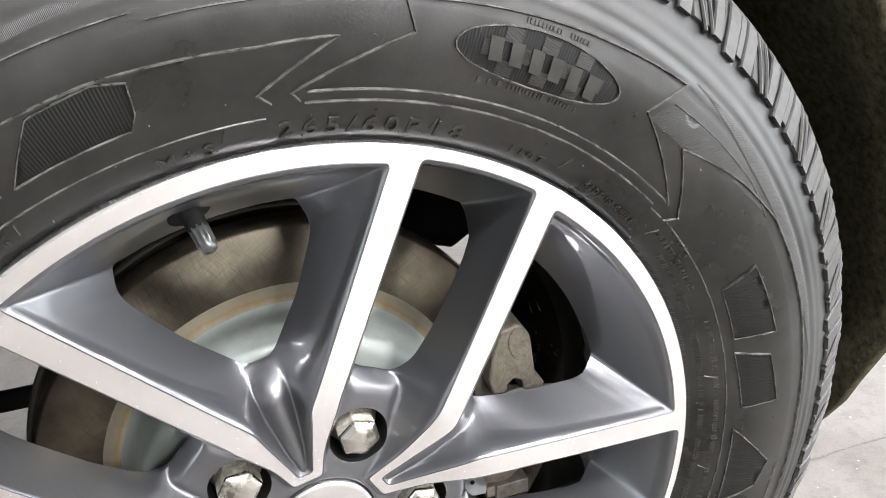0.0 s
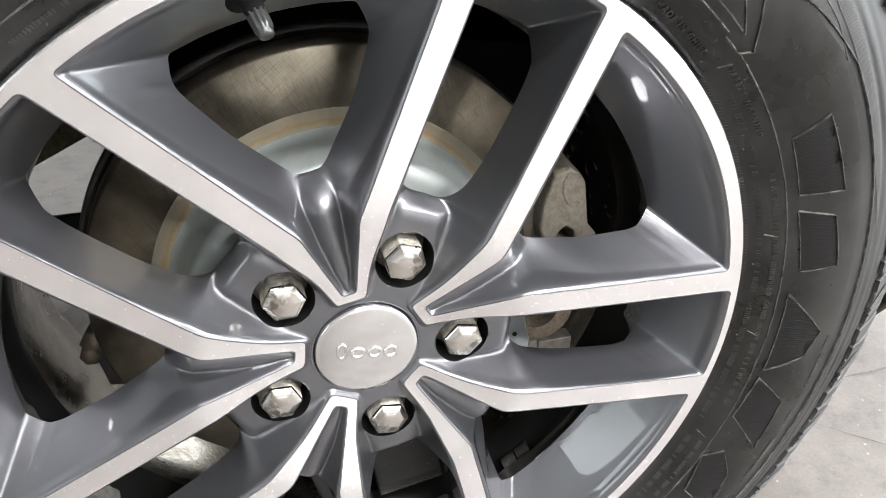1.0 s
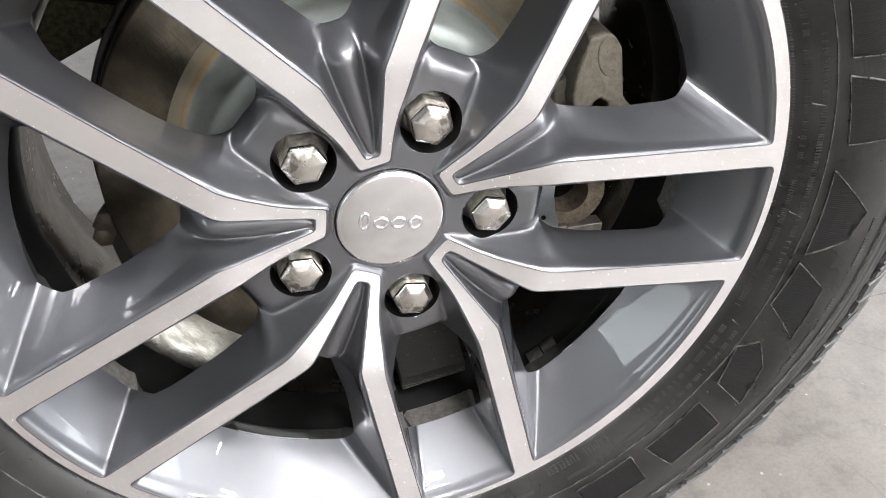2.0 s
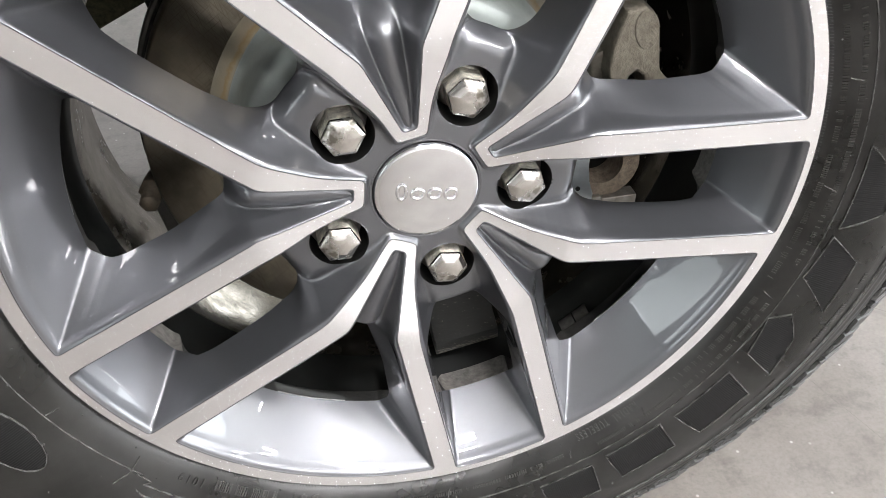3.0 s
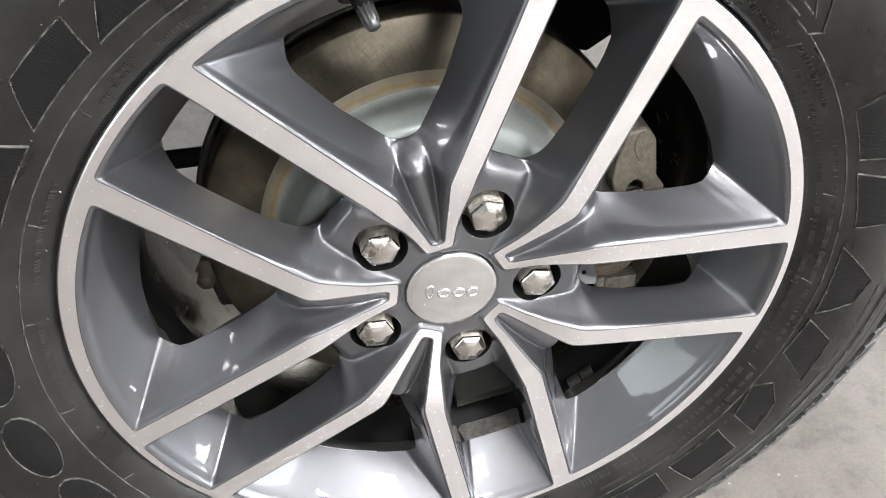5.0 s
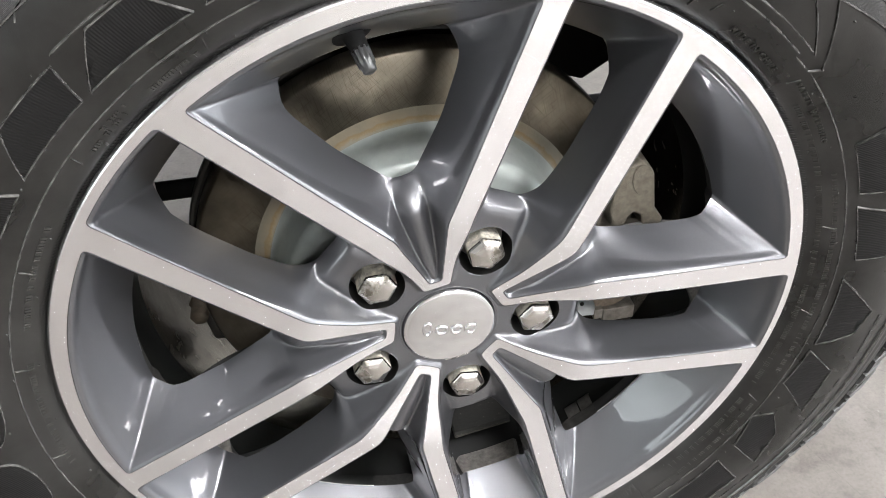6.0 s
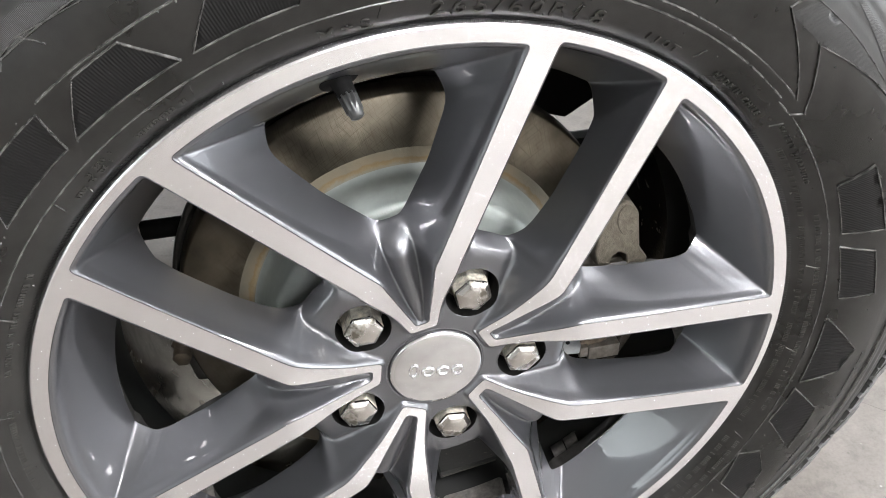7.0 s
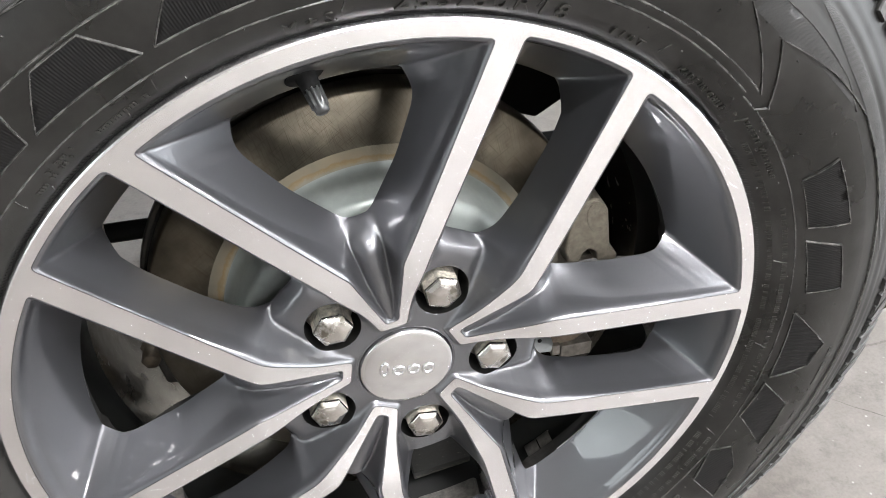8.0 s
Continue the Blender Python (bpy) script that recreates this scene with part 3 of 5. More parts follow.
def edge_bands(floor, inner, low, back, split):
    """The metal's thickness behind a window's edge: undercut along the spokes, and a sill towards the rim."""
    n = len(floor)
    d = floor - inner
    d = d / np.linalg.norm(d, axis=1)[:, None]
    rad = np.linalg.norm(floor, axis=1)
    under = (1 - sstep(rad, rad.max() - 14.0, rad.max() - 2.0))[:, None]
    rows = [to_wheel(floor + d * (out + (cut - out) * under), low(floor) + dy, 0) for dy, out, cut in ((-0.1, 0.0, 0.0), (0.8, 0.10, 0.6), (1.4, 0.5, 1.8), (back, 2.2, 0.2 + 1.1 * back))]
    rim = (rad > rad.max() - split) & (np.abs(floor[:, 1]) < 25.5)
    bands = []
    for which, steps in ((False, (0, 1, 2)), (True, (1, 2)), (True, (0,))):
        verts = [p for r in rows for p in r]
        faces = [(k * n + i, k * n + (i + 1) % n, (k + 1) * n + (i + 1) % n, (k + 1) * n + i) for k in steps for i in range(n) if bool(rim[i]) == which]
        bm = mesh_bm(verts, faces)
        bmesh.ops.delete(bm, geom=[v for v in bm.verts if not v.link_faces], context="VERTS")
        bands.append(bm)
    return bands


def both_halves(grid, y):
    """A half surface and its mirror image, joined along the axis."""
    m, n = grid.shape[:2]
    verts, faces = [], []
    for side in (1, -1):
        faces += grid_faces(m, n, len(verts), side < 0)
        verts += to_wheel(grid.reshape(-1, 2) * [1, side], y.reshape(-1), 0)
    bm = mesh_bm(verts, faces)
    bmesh.ops.remove_doubles(bm, verts=bm.verts[:], dist=3e-6)
    bmesh.ops.recalc_face_normals(bm, faces=bm.faces[:])
    return oriented(bm)


def build_wide():
    """Painted walls of one wide window with the ridge in the V's root."""
    low_line = np.vstack([resample([(46.0, 0.0), (118.5, 0.0)], 0.6), _wf[1:]])
    keys = [((45.2, 0), (46.0, 0)), ((48.0, 4.2), (52.0, 0)), ((97.0, 15.1), (111.0, 0)), ((107.0, 18.9), (118.5, 0)), ((118.0, 25.0), (119.5, 7.2)), (WA_XY, WIDE_END), ((240.0, 0), (206.9, 0))]
    pa, pb = pairs(WIDE_HALF, low_line, keys, 1.5, (5,))
    grid, s = rows_between(pa, pb, 18, CLOSE)
    v = grid.reshape(-1, 2)
    shape_ = grid.shape[:2]
    top = np.broadcast_to(face_y(np.linalg.norm(pa, axis=1)), shape_)
    depth = np.where(pb[:, 0] < 118.4, np.interp(pb[:, 0], [46, 60, 90, 118.5], [19.0, 24.0, 31.0, 34.5]), wide_low(pb))
    low = np.broadcast_to(depth, shape_)
    dt = s * np.linalg.norm(pb - pa, axis=1)[None]
    # the arms' walls: hollow in the V's root, flat further out
    hollow = (1 - sstep(pa[:, 0], 95.0, 150.0))[None] * (np.arange(len(pa)) < np.argmax(pa[:, 1]))[None]
    prof = hollow * (1 - (1 - s) ** 2.3) + (1 - hollow) * (0.9 * s + 0.1 * s * s)
    wall = top + (low - top) * prof
    # the rounded bar that lies in the V's root
    u, aw = grid[:, :, 0], np.abs(grid[:, :, 1])
    across = np.interp(u, [46, 60, 90, 108, 118], [3.8, 6.4, 9.6, 10.4, 10.6])
    crest = np.interp(u, [44, 52, 70, 95, 104, 120], [15.0, 14.6, 13.2, 12.6, 13.0, 15.0])
    drop = np.interp(u, [46, 60, 90, 110], [1.0, 4.0, 9.0, 11.0])
    nose = np.clip((u - 101.0) / 17.5, 0, 1) ** 2.2
    crest = crest + (34.5 - crest) * nose
    bar = crest + drop * (1 - nose) * (1 - np.clip(1 - (aw / across) ** 2, 0, 1) ** 0.62) + 3.0 * np.clip(aw - across, 0, None)
    bar = np.where(u > 118.6, 99.0, bar)
    y = rolled(softmin(wall, bar, 5.0), top, dt, np.linalg.norm(pb - pa, axis=1), np.where(pb[:, 0] < 118.4, 2.4, 5.0))
    y[-1] = np.where(pb[:, 0] >= 118.4, wide_low(pb), y[-1])
    return both_halves(grid, y)


HOLE = []


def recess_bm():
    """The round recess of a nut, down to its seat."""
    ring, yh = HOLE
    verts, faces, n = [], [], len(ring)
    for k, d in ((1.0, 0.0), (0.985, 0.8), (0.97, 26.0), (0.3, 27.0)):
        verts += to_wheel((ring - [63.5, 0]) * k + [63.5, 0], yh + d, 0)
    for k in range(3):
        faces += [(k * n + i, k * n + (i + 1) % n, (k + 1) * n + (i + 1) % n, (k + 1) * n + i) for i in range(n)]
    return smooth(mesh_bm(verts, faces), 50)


def build_narrow():
    """Painted walls of one narrow window and the hub pad with its nut hole, round the narrow axis."""
    top_line = turn2(mirrored(NARROW_HALF), 36.0)    # the V on one side; here w > 0
    key = lambda x, w: tuple(turn2(np.array([[x, -w]]), 36.0)[0])
    hub = arc(33.2, 36, 0, 24)
    hole = [(63.5 - 18.4 * math.cos(math.pi * i / 40), 18.4 * math.sin(math.pi * i / 40)) for i in range(41)]
    low_line = np.vstack([resample(hub, 0.6), resample([hub[-1], hole[0]], 0.6)[1:], resample(hole, 0.6)[1:], resample([hole[-1], (102.5, 0.0)], 0.6)[1:], _nf[1:]])
    keys = [(key(37.3, 0), hub[0]), (key(37.5, 9.2), hub[12]), (key(45, 11.7), hub[-1]), (key(50, 13), hole[0]), (key(65, 17.3), hole[20]), (key(80, 24.5), hole[-1]),
            (key(92, 30), (102.5, 0)), (key(104, 35.5), (102.2, 9.5)), (key(*NB_XY), NARROW_END), (key(*(NARROW_R * np.array([math.cos(math.radians(36)), math.sin(math.radians(36))]))), (212.5, 0))]
    pa, pb = pairs(top_line, low_line, keys, 1.4, (8,))
    grid, s = rows_between(pa, pb, 18, CLOSE)
    v = grid.reshape(-1, 2)
    shape_ = grid.shape[:2]
    top = np.broadcast_to(face_y(np.linalg.norm(pa, axis=1)), shape_)
    low = np.broadcast_to(narrow_low(pb), shape_)
    dt = s * np.linalg.norm(pb - pa, axis=1)[None]
    wall = top + (low - top) * (0.92 * s + 0.08 * s * s)
    u = grid[:, :, 0]
    rr = np.linalg.norm(grid, axis=2)
    pad = np.interp(rr, [30, 45, 60, 80, 90, 104], [17.4, 17.8, 19.0, 21.2, 21.6, 21.0])
    outline = rounded([(30.0, 0.0), (30.0, 12.0), (48.0, 17.5), (64.0, 21.0), (80.0, 20.5), (96.0, 16.0), (97.0, 0.0)], [0, 2, 6, 6, 8, 6, 0])
    outline = resample(outline, 1.0)
    outline = np.vstack([outline, mirrored(outline)[::-1][1:-1]])
    away, _ = seg_dist(v, outline)
    away = np.where(inside(v, outline), -away, away).reshape(shape_)
    near = seg_dist(v, _nf, False)[0].reshape(shape_)
    floor_ = pad + np.maximum(8.5 * np.interp(u, [45, 62, 85], [0.0, 0.35, 1.0]), (34.5 - pad) * np.exp(-(near / 10.0) ** 2))
    pad = pad + (floor_ - pad) * np.clip((away + 8.0) / 13.5, 0, 1) ** 1.9
    k1 = turn2(mirrored(_n1), 36.0)
    exact = seg_dist(v, k1, False)[0].reshape(shape_)
    root = softmin(top + 2.5 * exact, pad, 5.0)
    g = 1 - sstep(u, 96, 114)
    y = rolled(g * root + (1 - g) * wall, top, dt, np.linalg.norm(pb - pa, axis=1), np.where(pb[:, 0] < 102.4, 2.2, 5.0))
    onf = np.linalg.norm(pb - [63.5, 0], axis=1) > 38.5
    y[-1] = np.where(onf, narrow_low(pb), y[-1])
    last = [(p, d) for p, d in zip(pb, y[-1]) if abs(np.linalg.norm(p - [63.5, 0]) - 18.4) < 0.05]
    bm = both_halves(grid, y)
    ring = [p for p, d in last] + [p * [1, -1] for p, d in last[::-1]][1:-1]
    yh = np.array([d for p, d in last] + [d for p, d in last[::-1]][1:-1])
    ring = np.array(ring)
    HOLE[:] = [ring, yh]
    return bm


def strip_rows(half, side, rows):
    """Part of the painted strip along one kind of window: (distance from the turned face, depth) rows, in mm."""
    inner = set_back(half, side)
    grid = np.array([inner + (half - inner) * d / EDGE_STRIP for d, _ in rows])
    y = np.array([face_y(np.linalg.norm(g, axis=1)) + h for g, (_, h) in zip(grid, rows)])
    if side < 0:
        grid = np.array([turn2(mirrored(g), 36.0) for g in grid])
    return both_halves(grid, y)


GROOVE = ((0.0, 0.0), (0.06, 0.22), (0.14, 0.26), (0.23, 0.18), (0.29, 0.09))
BEAD = ((0.29, 0.09), (0.40, 0.03), (0.54, 0.04), (0.70, 0.11), (0.83, 0.20), (0.95, 0.32))
wide = part("spoke", build_wide(), PAINT, wheel, "grey painted spoke walls round a wide window")
narrow = part("hub_spoke", build_narrow(), PAINT, wheel, "grey painted hub pad and walls of a narrow window")
# The recess wall is coloured black to hold the hole's shadow.
part("nut_recess", recess_bm(), BLACK, narrow, "recess round the nut, its shadow painted black")
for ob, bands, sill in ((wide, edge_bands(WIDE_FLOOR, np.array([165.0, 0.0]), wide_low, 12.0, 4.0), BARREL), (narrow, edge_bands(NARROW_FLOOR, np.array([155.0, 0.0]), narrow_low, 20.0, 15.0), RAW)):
    # Undercut edges get the darkened raw metal: shade by colour.
    part("window_edge", bands[0], RAW_SHADED, ob, "dusty metal edge of the window, darkened for shade")
    # Wide sills wear the barrel's shaded near-black, narrow ones raw metal.
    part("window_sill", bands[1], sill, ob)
    half, turn_side = (WIDE_HALF, 1) if ob is wide else (NARROW_HALF, -1)
    # The groove's shade is put into its colour by the near-black paint.
    part("cut_line", strip_rows(half, turn_side, GROOVE), BARREL, ob, "groove along the turned face, its shade painted dark")
    part("edge_bead", strip_rows(half, turn_side, BEAD), PAINT, ob)
    # On wide windows this edge is a highlight put in as bright colour.
    part("sill_edge", bands[2], SILL_GLINT if ob is wide else sill, ob, "thin edge of the sill, highlight painted on wide windows")
wide.rotation_euler = (0, -math.radians(AXES[0]), 0)
narrow.rotation_euler = (0, -math.radians(AXES[0] - 36), 0)
for k in range(1, 5):
    for ob, off in ((wide, 0), (narrow, -36)):
        o = ob.copy()
        scene.collection.objects.link(o)
        o.rotation_euler = (0, -math.radians(AXES[k] + off), 0)
        for c in ob.children:
            e = c.copy()
            scene.collection.objects.link(e)
            e.parent = o

part("hub_ring", lathe([(0.0345, 0.0172), (0.0335, 0.0176), (0.0328, 0.0190), (0.0326, 0.024), (0.020, 0.026)], 96), HUBGREY, wheel)
YB = 0.095
barrel = part("rim_barrel", lathe([(0.2505, 0.010), (0.2460, 0.012), (0.2380, 0.030), (0.2200, 0.052), (0.2175, 0.068), (0.2100, 0.080), (0.2070, YB)], 200), BARREL, wheel, "inner barrel paint, darkened for the unlit inside")
part("rear_barrel", lathe([(0.2070, YB), (0.2060, 0.104), (0.2062, 0.118), (0.2085, 0.150), (0.2120, 0.195), (0.2230, 0.212), (0.2260, 0.232), (0.2440, 0.238), (0.2460, 0.244)], 200), DUSTY, wheel, "dusty bare aluminium rear half of the barrel")


def cap_bm():
    pr = [(0.0322, 0.0215), (0.0322, 0.0160), (0.0316, 0.0150)]
    for i in range(1, 13):
        r = 0.0316 * (1 - i / 12)
        pr.append((max(r, 0.0), 0.0150 - 0.0022 * (1 - (r / 0.0316) ** 2)))
    return lathe(pr, 96, angle=50)


cap = part("centre_cap", cap_bm(), SATIN, wheel, "domed polished metal centre cap with raised emblem")


def slab(outline, y0, y1, bev=0.0):
    """A flat plate: outline in (x, z) metres, front at y0, back at y1."""
    n = len(outline)
    verts = [(x, y0, z) for x, z in outline] + [(x, y1, z) for x, z in outline]
    faces = [tuple(range(n)), tuple(range(2 * n - 1, n - 1, -1))] + [(i, n + i, n + (i + 1) % n, (i + 1) % n) for i in range(n)]
    bm = mesh_bm(verts, faces, False)
    bmesh.ops.recalc_face_normals(bm, faces=bm.faces[:])
    if bev:
        bmesh.ops.bevel(bm, geom=[e for e in bm.edges if abs(e.verts[0].co.y - y0) < 1e-7 and abs(e.verts[1].co.y - y0) < 1e-7], offset=bev, segments=2, profile=0.5, affect="EDGES")
    return bm


# ---- lug nuts ----
def nut_bm():
    ap = 0.0116
    bm = bmesh.new()
    rows = []
    for y, k in ((0.0178, 1.0), (0.0174, 1.0), (0.0162, 0.975), (0.0144, 0.76), (0.0132, 0.48), (0.0127, 0.20)):
        rows.append([bm.verts.new((ap / math.cos(math.pi / 6) * k * math.cos(math.radians(60 * i)), y, ap / math.cos(math.pi / 6) * k * math.sin(math.radians(60 * i)))) for i in range(6)])
    for a, b in zip(rows, rows[1:]):
        for i in range(6):
            bm.faces.new((a[i], a[(i + 1) % 6], b[(i + 1) % 6], b[i]))
    bm.faces.new(rows[-1])
    bmesh.ops.recalc_face_normals(bm, faces=bm.faces[:])
    bmesh.ops.bevel(bm, geom=[e for e in bm.edges if len(e.link_faces) == 2], offset=0.0007, segments=2, profile=0.5, affect="EDGES")
    return bm


def shank_bm():
    """The hexagonal flanks behind the dome."""
    rows = [[(0.0116 / math.cos(math.pi / 6) * math.cos(math.radians(60 * i)), y, 0.0116 / math.cos(math.pi / 6) * math.sin(math.radians(60 * i))) for i in range(6)] for y in (0.0177, 0.0345)]
    bm = mesh_bm(rows[0] + rows[1], [(i, (i + 1) % 6, 6 + (i + 1) % 6, 6 + i) for i in range(6)], False)
    bmesh.ops.recalc_face_normals(bm, faces=bm.faces[:])
    bmesh.ops.bevel(bm, geom=[e for e in bm.edges if len(e.link_faces) == 2], offset=0.0007, segments=2, profile=0.5, affect="EDGES")
    return bm


nut0 = None
for k in range(5):
    a = math.radians(AXES[k] - 36)
    if nut0 is None:
        nut0 = nut = part("lug_nut", nut_bm(), CHROME, wheel, "chrome hexagonal wheel nut in its recess")
        seat = part("seat", lathe([(0.0170, 0.040), (0.0150, 0.034), (0.0125, 0.032), (0.004, 0.032)], 32), DULL, nut)
        shank = part("shank", shank_bm(), DIRTY, nut, "dirty brown-grey nut flanks")
    else:
        nut = nut0.copy()
        scene.collection.objects.link(nut)
        for piece in (seat, shank):
            s2 = piece.copy()
            scene.collection.objects.link(s2)
            s2.parent = nut
    nut.location = (0.0635 * math.cos(a), 0, 0.0635 * math.sin(a))
    nut.rotation_euler = (0, -math.radians(AXES[k] + 17 * k), 0)

# ---- tyre ----
SIDE = [(0.2505, 0.012), (0.2512, 0.0065), (0.2535, 0.0030), (0.2565, 0.0000), (0.2600, -0.0030), (0.2650, -0.0058), (0.2720, -0.0090), (0.2800, -0.0125), (0.2900, -0.0160),
        (0.3000, -0.0182), (0.3100, -0.0190), (0.3200, -0.0182), (0.3300, -0.0160), (0.3400, -0.0125), (0.3480, -0.0090), (0.3560, -0.0045), (0.3640, 0.0004), (0.3720, 0.0042), (0.3780, 0.0080), (0.3825, 0.0128), (0.3850, 0.0180)]


_fine = []
for (ra, ya), (rb, yb) in zip(SIDE, SIDE[1:]):
    for i in range(6 if 0.329 < rb < 0.361 else 1):
        r = ra + (rb - ra) * i / (6 if 0.329 < rb < 0.361 else 1)
        y = ya + (yb - ya) * (r - ra) / (rb - ra)
        if 0.3315 < r < 0.3575:
            y -= (0.0008 if r < 0.349 else 0.0005) * (0.5 - 0.5 * math.cos(2 * math.pi * (r - 0.3315) / 0.00867)) ** 0.8
        _fine.append((r, y))
SIDE = _fine + SIDE[-1:]


def side_y(r):
    return float(np.interp(r, [p[0] for p in SIDE], [p[1] for p in SIDE]))


tyre_profile = SIDE + [(0.3858, 0.0240), (0.3860, 0.030), (0.3860, 0.115), (0.3860, 0.200), (0.3850, 0.212), (0.376, 0.226), (0.34, 0.248), (0.31, 0.254), (0.28, 0.248), (0.252, 0.232)]
carcass = lathe(tyre_profile, 256)
for v in carcass.verts:
    v.co.z = max(v.co.z, -HUB + 0.001)
tyre = part("tyre", carcass, RUBBER, wheel, "black all-terrain tyre with moulded sidewall marks")



def on_side(r, ang, lift=0.0):
    """A place on the sidewall: radius (m), angle (degrees), height over the rubber."""
    a = math.radians(ang)
    e = 0.002
    slope = (side_y(r + e) - side_y(r - e)) / (2 * e)
    n = math.hypot(1, slope)
    y = side_y(r) - lift / n
    rr = r + lift * slope / n
    return (rr * math.cos(a), y, rr * math.sin(a))


def ridge_bm(path, width=0.0013, height=0.0010):
    """A fine raised line along (radius, angle) points on the sidewall."""
    pts = []
    for (r0, a0), (r1, a1) in zip(path, path[1:]):
        n = max(1, int(max(abs(a1 - a0) / 0.8, abs(r1 - r0) / 0.004)))
        pts += [(r0 + (r1 - r0) * i / n, a0 + (a1 - a0) * i / n) for i in range(n)]
    pts.append(path[-1])
    verts, faces = [], []
    k = len(pts)
    for i, (r, a) in enumerate(pts):
        r0, a0 = pts[max(i - 1, 0)]
        r1, a1 = pts[min(i + 1, k - 1)]
        dr, ds = r1 - r0, math.radians(a1 - a0) * r
        ln = math.hypot(dr, ds) or 1
        nr, ns = ds / ln, -dr / ln
        for o, h in ((-0.5, -0.0002), (-0.22, height), (0.22, height), (0.5, -0.0002)):
            verts.append(on_side(r + nr * o * width, a + math.degrees(ns * o * width / r), h))
    for i in range(k - 1):
        for j in range(3):
            q = (i * 4 + j, i * 4 + j + 1, i * 4 + j + 5, i * 4 + j + 4)
            faces.append(q)
    bm = mesh_bm(verts, faces, False)
    bmesh.ops.recalc_face_normals(bm, faces=bm.faces[:])
    bm.normal_update()
    if sum(f.normal.y * f.calc_area() for f in bm.faces) > 0:
        bmesh.ops.reverse_faces(bm, faces=bm.faces[:])
    return bm


def plate_bm(outline, lift=0.0005, ribs=True):
    """A flat moulded shape on the sidewall; the outline is in (radius, angle), its UV runs round the tyre."""
    pts = []
    for (r0, a0), (r1, a1) in zip(outline, outline[1:] + outline[:1]):
        n = max(1, int(max(abs(a1 - a0) / 1.2, abs(r1 - r0) / 0.006)))
        pts += [(r0 + (r1 - r0) * i / n, a0 + (a1 - a0) * i / n) for i in range(n)]
    flat = np.array([(r * math.radians(a) * 1000, r * 1000) for r, a in pts])
    flat2 = np.array([(0.295 * math.radians(a) * 1000, r * 1000) for r, a in pts])
    v, tris = sheet(flat2, [], (), 4.0)
    verts = [on_side(q[1] / 1000, math.degrees(q[0] / 1000 / 0.295), lift) for q in v]
    bm = mesh_bm(verts, tris)
    bm.normal_update()
    oriented(bm)
    uv = bm.loops.layers.uv.new("uv")
    for f in bm.faces:
        for l in f.loops:
            c = l.vert.co
            l[uv].uv = (2.95 * math.atan2(c.z, c.x), 10 * math.hypot(c.x, c.z))
    return bm


def mark(path, width=0.0013, height=0.0010):
    return part("raised_line", ridge_bm(path, width, height), EDGE, tyre)


def shape(outline):
    """One plain moulded shape of a name: a ribbed dark field with a raised border."""
    ob = part("moulded_shape", plate_bm(outline), RIBBED, tyre, "dark ribbed moulded shape with raised border")
    part("shape_border", ridge_bm(outline + outline[:1], 0.0012, 0.0015), EDGE, tyre)
    return ob


def quad(a0, a1, r0=0.2815, r1=0.3060, lean=0.0):
    return [(r0, a0), (r1, a0 - lean), (r1, a1 + lean), (r0, a1)]


def ovalshape(a0, a1, r0=0.2805, r1=0.3065, n=20):
    return [((r0 + r1) / 2 + (r1 - r0) / 2 * math.sin(2 * math.pi * i / n), (a0 + a1) / 2 - (a1 - a0) / 2 * math.cos(2 * math.pi * i / n)) for i in range(n)]


# plain shapes in place of the two names
shape([(0.2820, 115.0), (0.3055, 110.8), (0.3075, 105.5), (0.3035, 103.0), (0.2900, 103.3), (0.2825, 104.2)])
shape([(0.2825, 129.2), (0.3050, 124.4), (0.3055, 119.4), (0.2822, 116.3)])
shape([(0.2825, 141.5), (0.3040, 137.0), (0.3040, 129.0), (0.2825, 130.5)])
shape(quad(154.5, 143.5, lean=1.5))
shape([(0.2815, 167.5), (0.3050, 167.0), (0.3055, 160.0), (0.2980, 156.5), (0.2815, 157.0)])
shape(ovalshape(182.0, 169.5))
shape(ovalshape(196.5, 184.5))
shape(ovalshape(210.0, 198.0))
shape([(0.2820, 26.4), (0.3055, 27.6), (0.3085, 16.8), (0.2815, 17.8)])
shape([(0.2805, 15.4), (0.3030, 13.6), (0.3080, 6.0), (0.2840, 5.7)])
shape([(0.2800, 2.0), (0.3088, -3.9), (0.3033, -8.0), (0.2805, -11.0)])
shape([(0.2800, -12.4), (0.3040, -15.5), (0.3050, -23.8), (0.2770, -19.8)])
shape([(0.2815, -34.5), (0.2750, -28.0), (0.2860, -25.8), (0.3000, -29.0), (0.3080, -35.5)])
shape(quad(-38.5, -49.5, 0.2815, 0.3080, 1.0))
shape(quad(-52.0, -62.0, 0.2800, 0.3045, 0.5))
shape(quad(-64.5, -73.5, 0.2810, 0.3070, 0.8))
# the oval badge field between the names
shape(ovalshape(75.6, 57.7, 0.2945, 0.3215, 36))
oval = lambda a, r: ((a - 66.65) / 8.95) ** 2 + ((r - 0.308) / 0.0135) ** 2
for i in range(9):
    for j in range(3):
        a, r = 75.0 - i * 1.9, 0.2965 + j * 0.0080
        cell = [(r, a), (r + 0.0072, a), (r + 0.0072, a - 1.7), (r, a - 1.7)]
        if (i + j) % 2 == 0 and max(oval(q[1], q[0]) for q in cell) < 1.15:
            part("badge_cell", plate_bm(cell, 0.0011), HATCH, tyre)
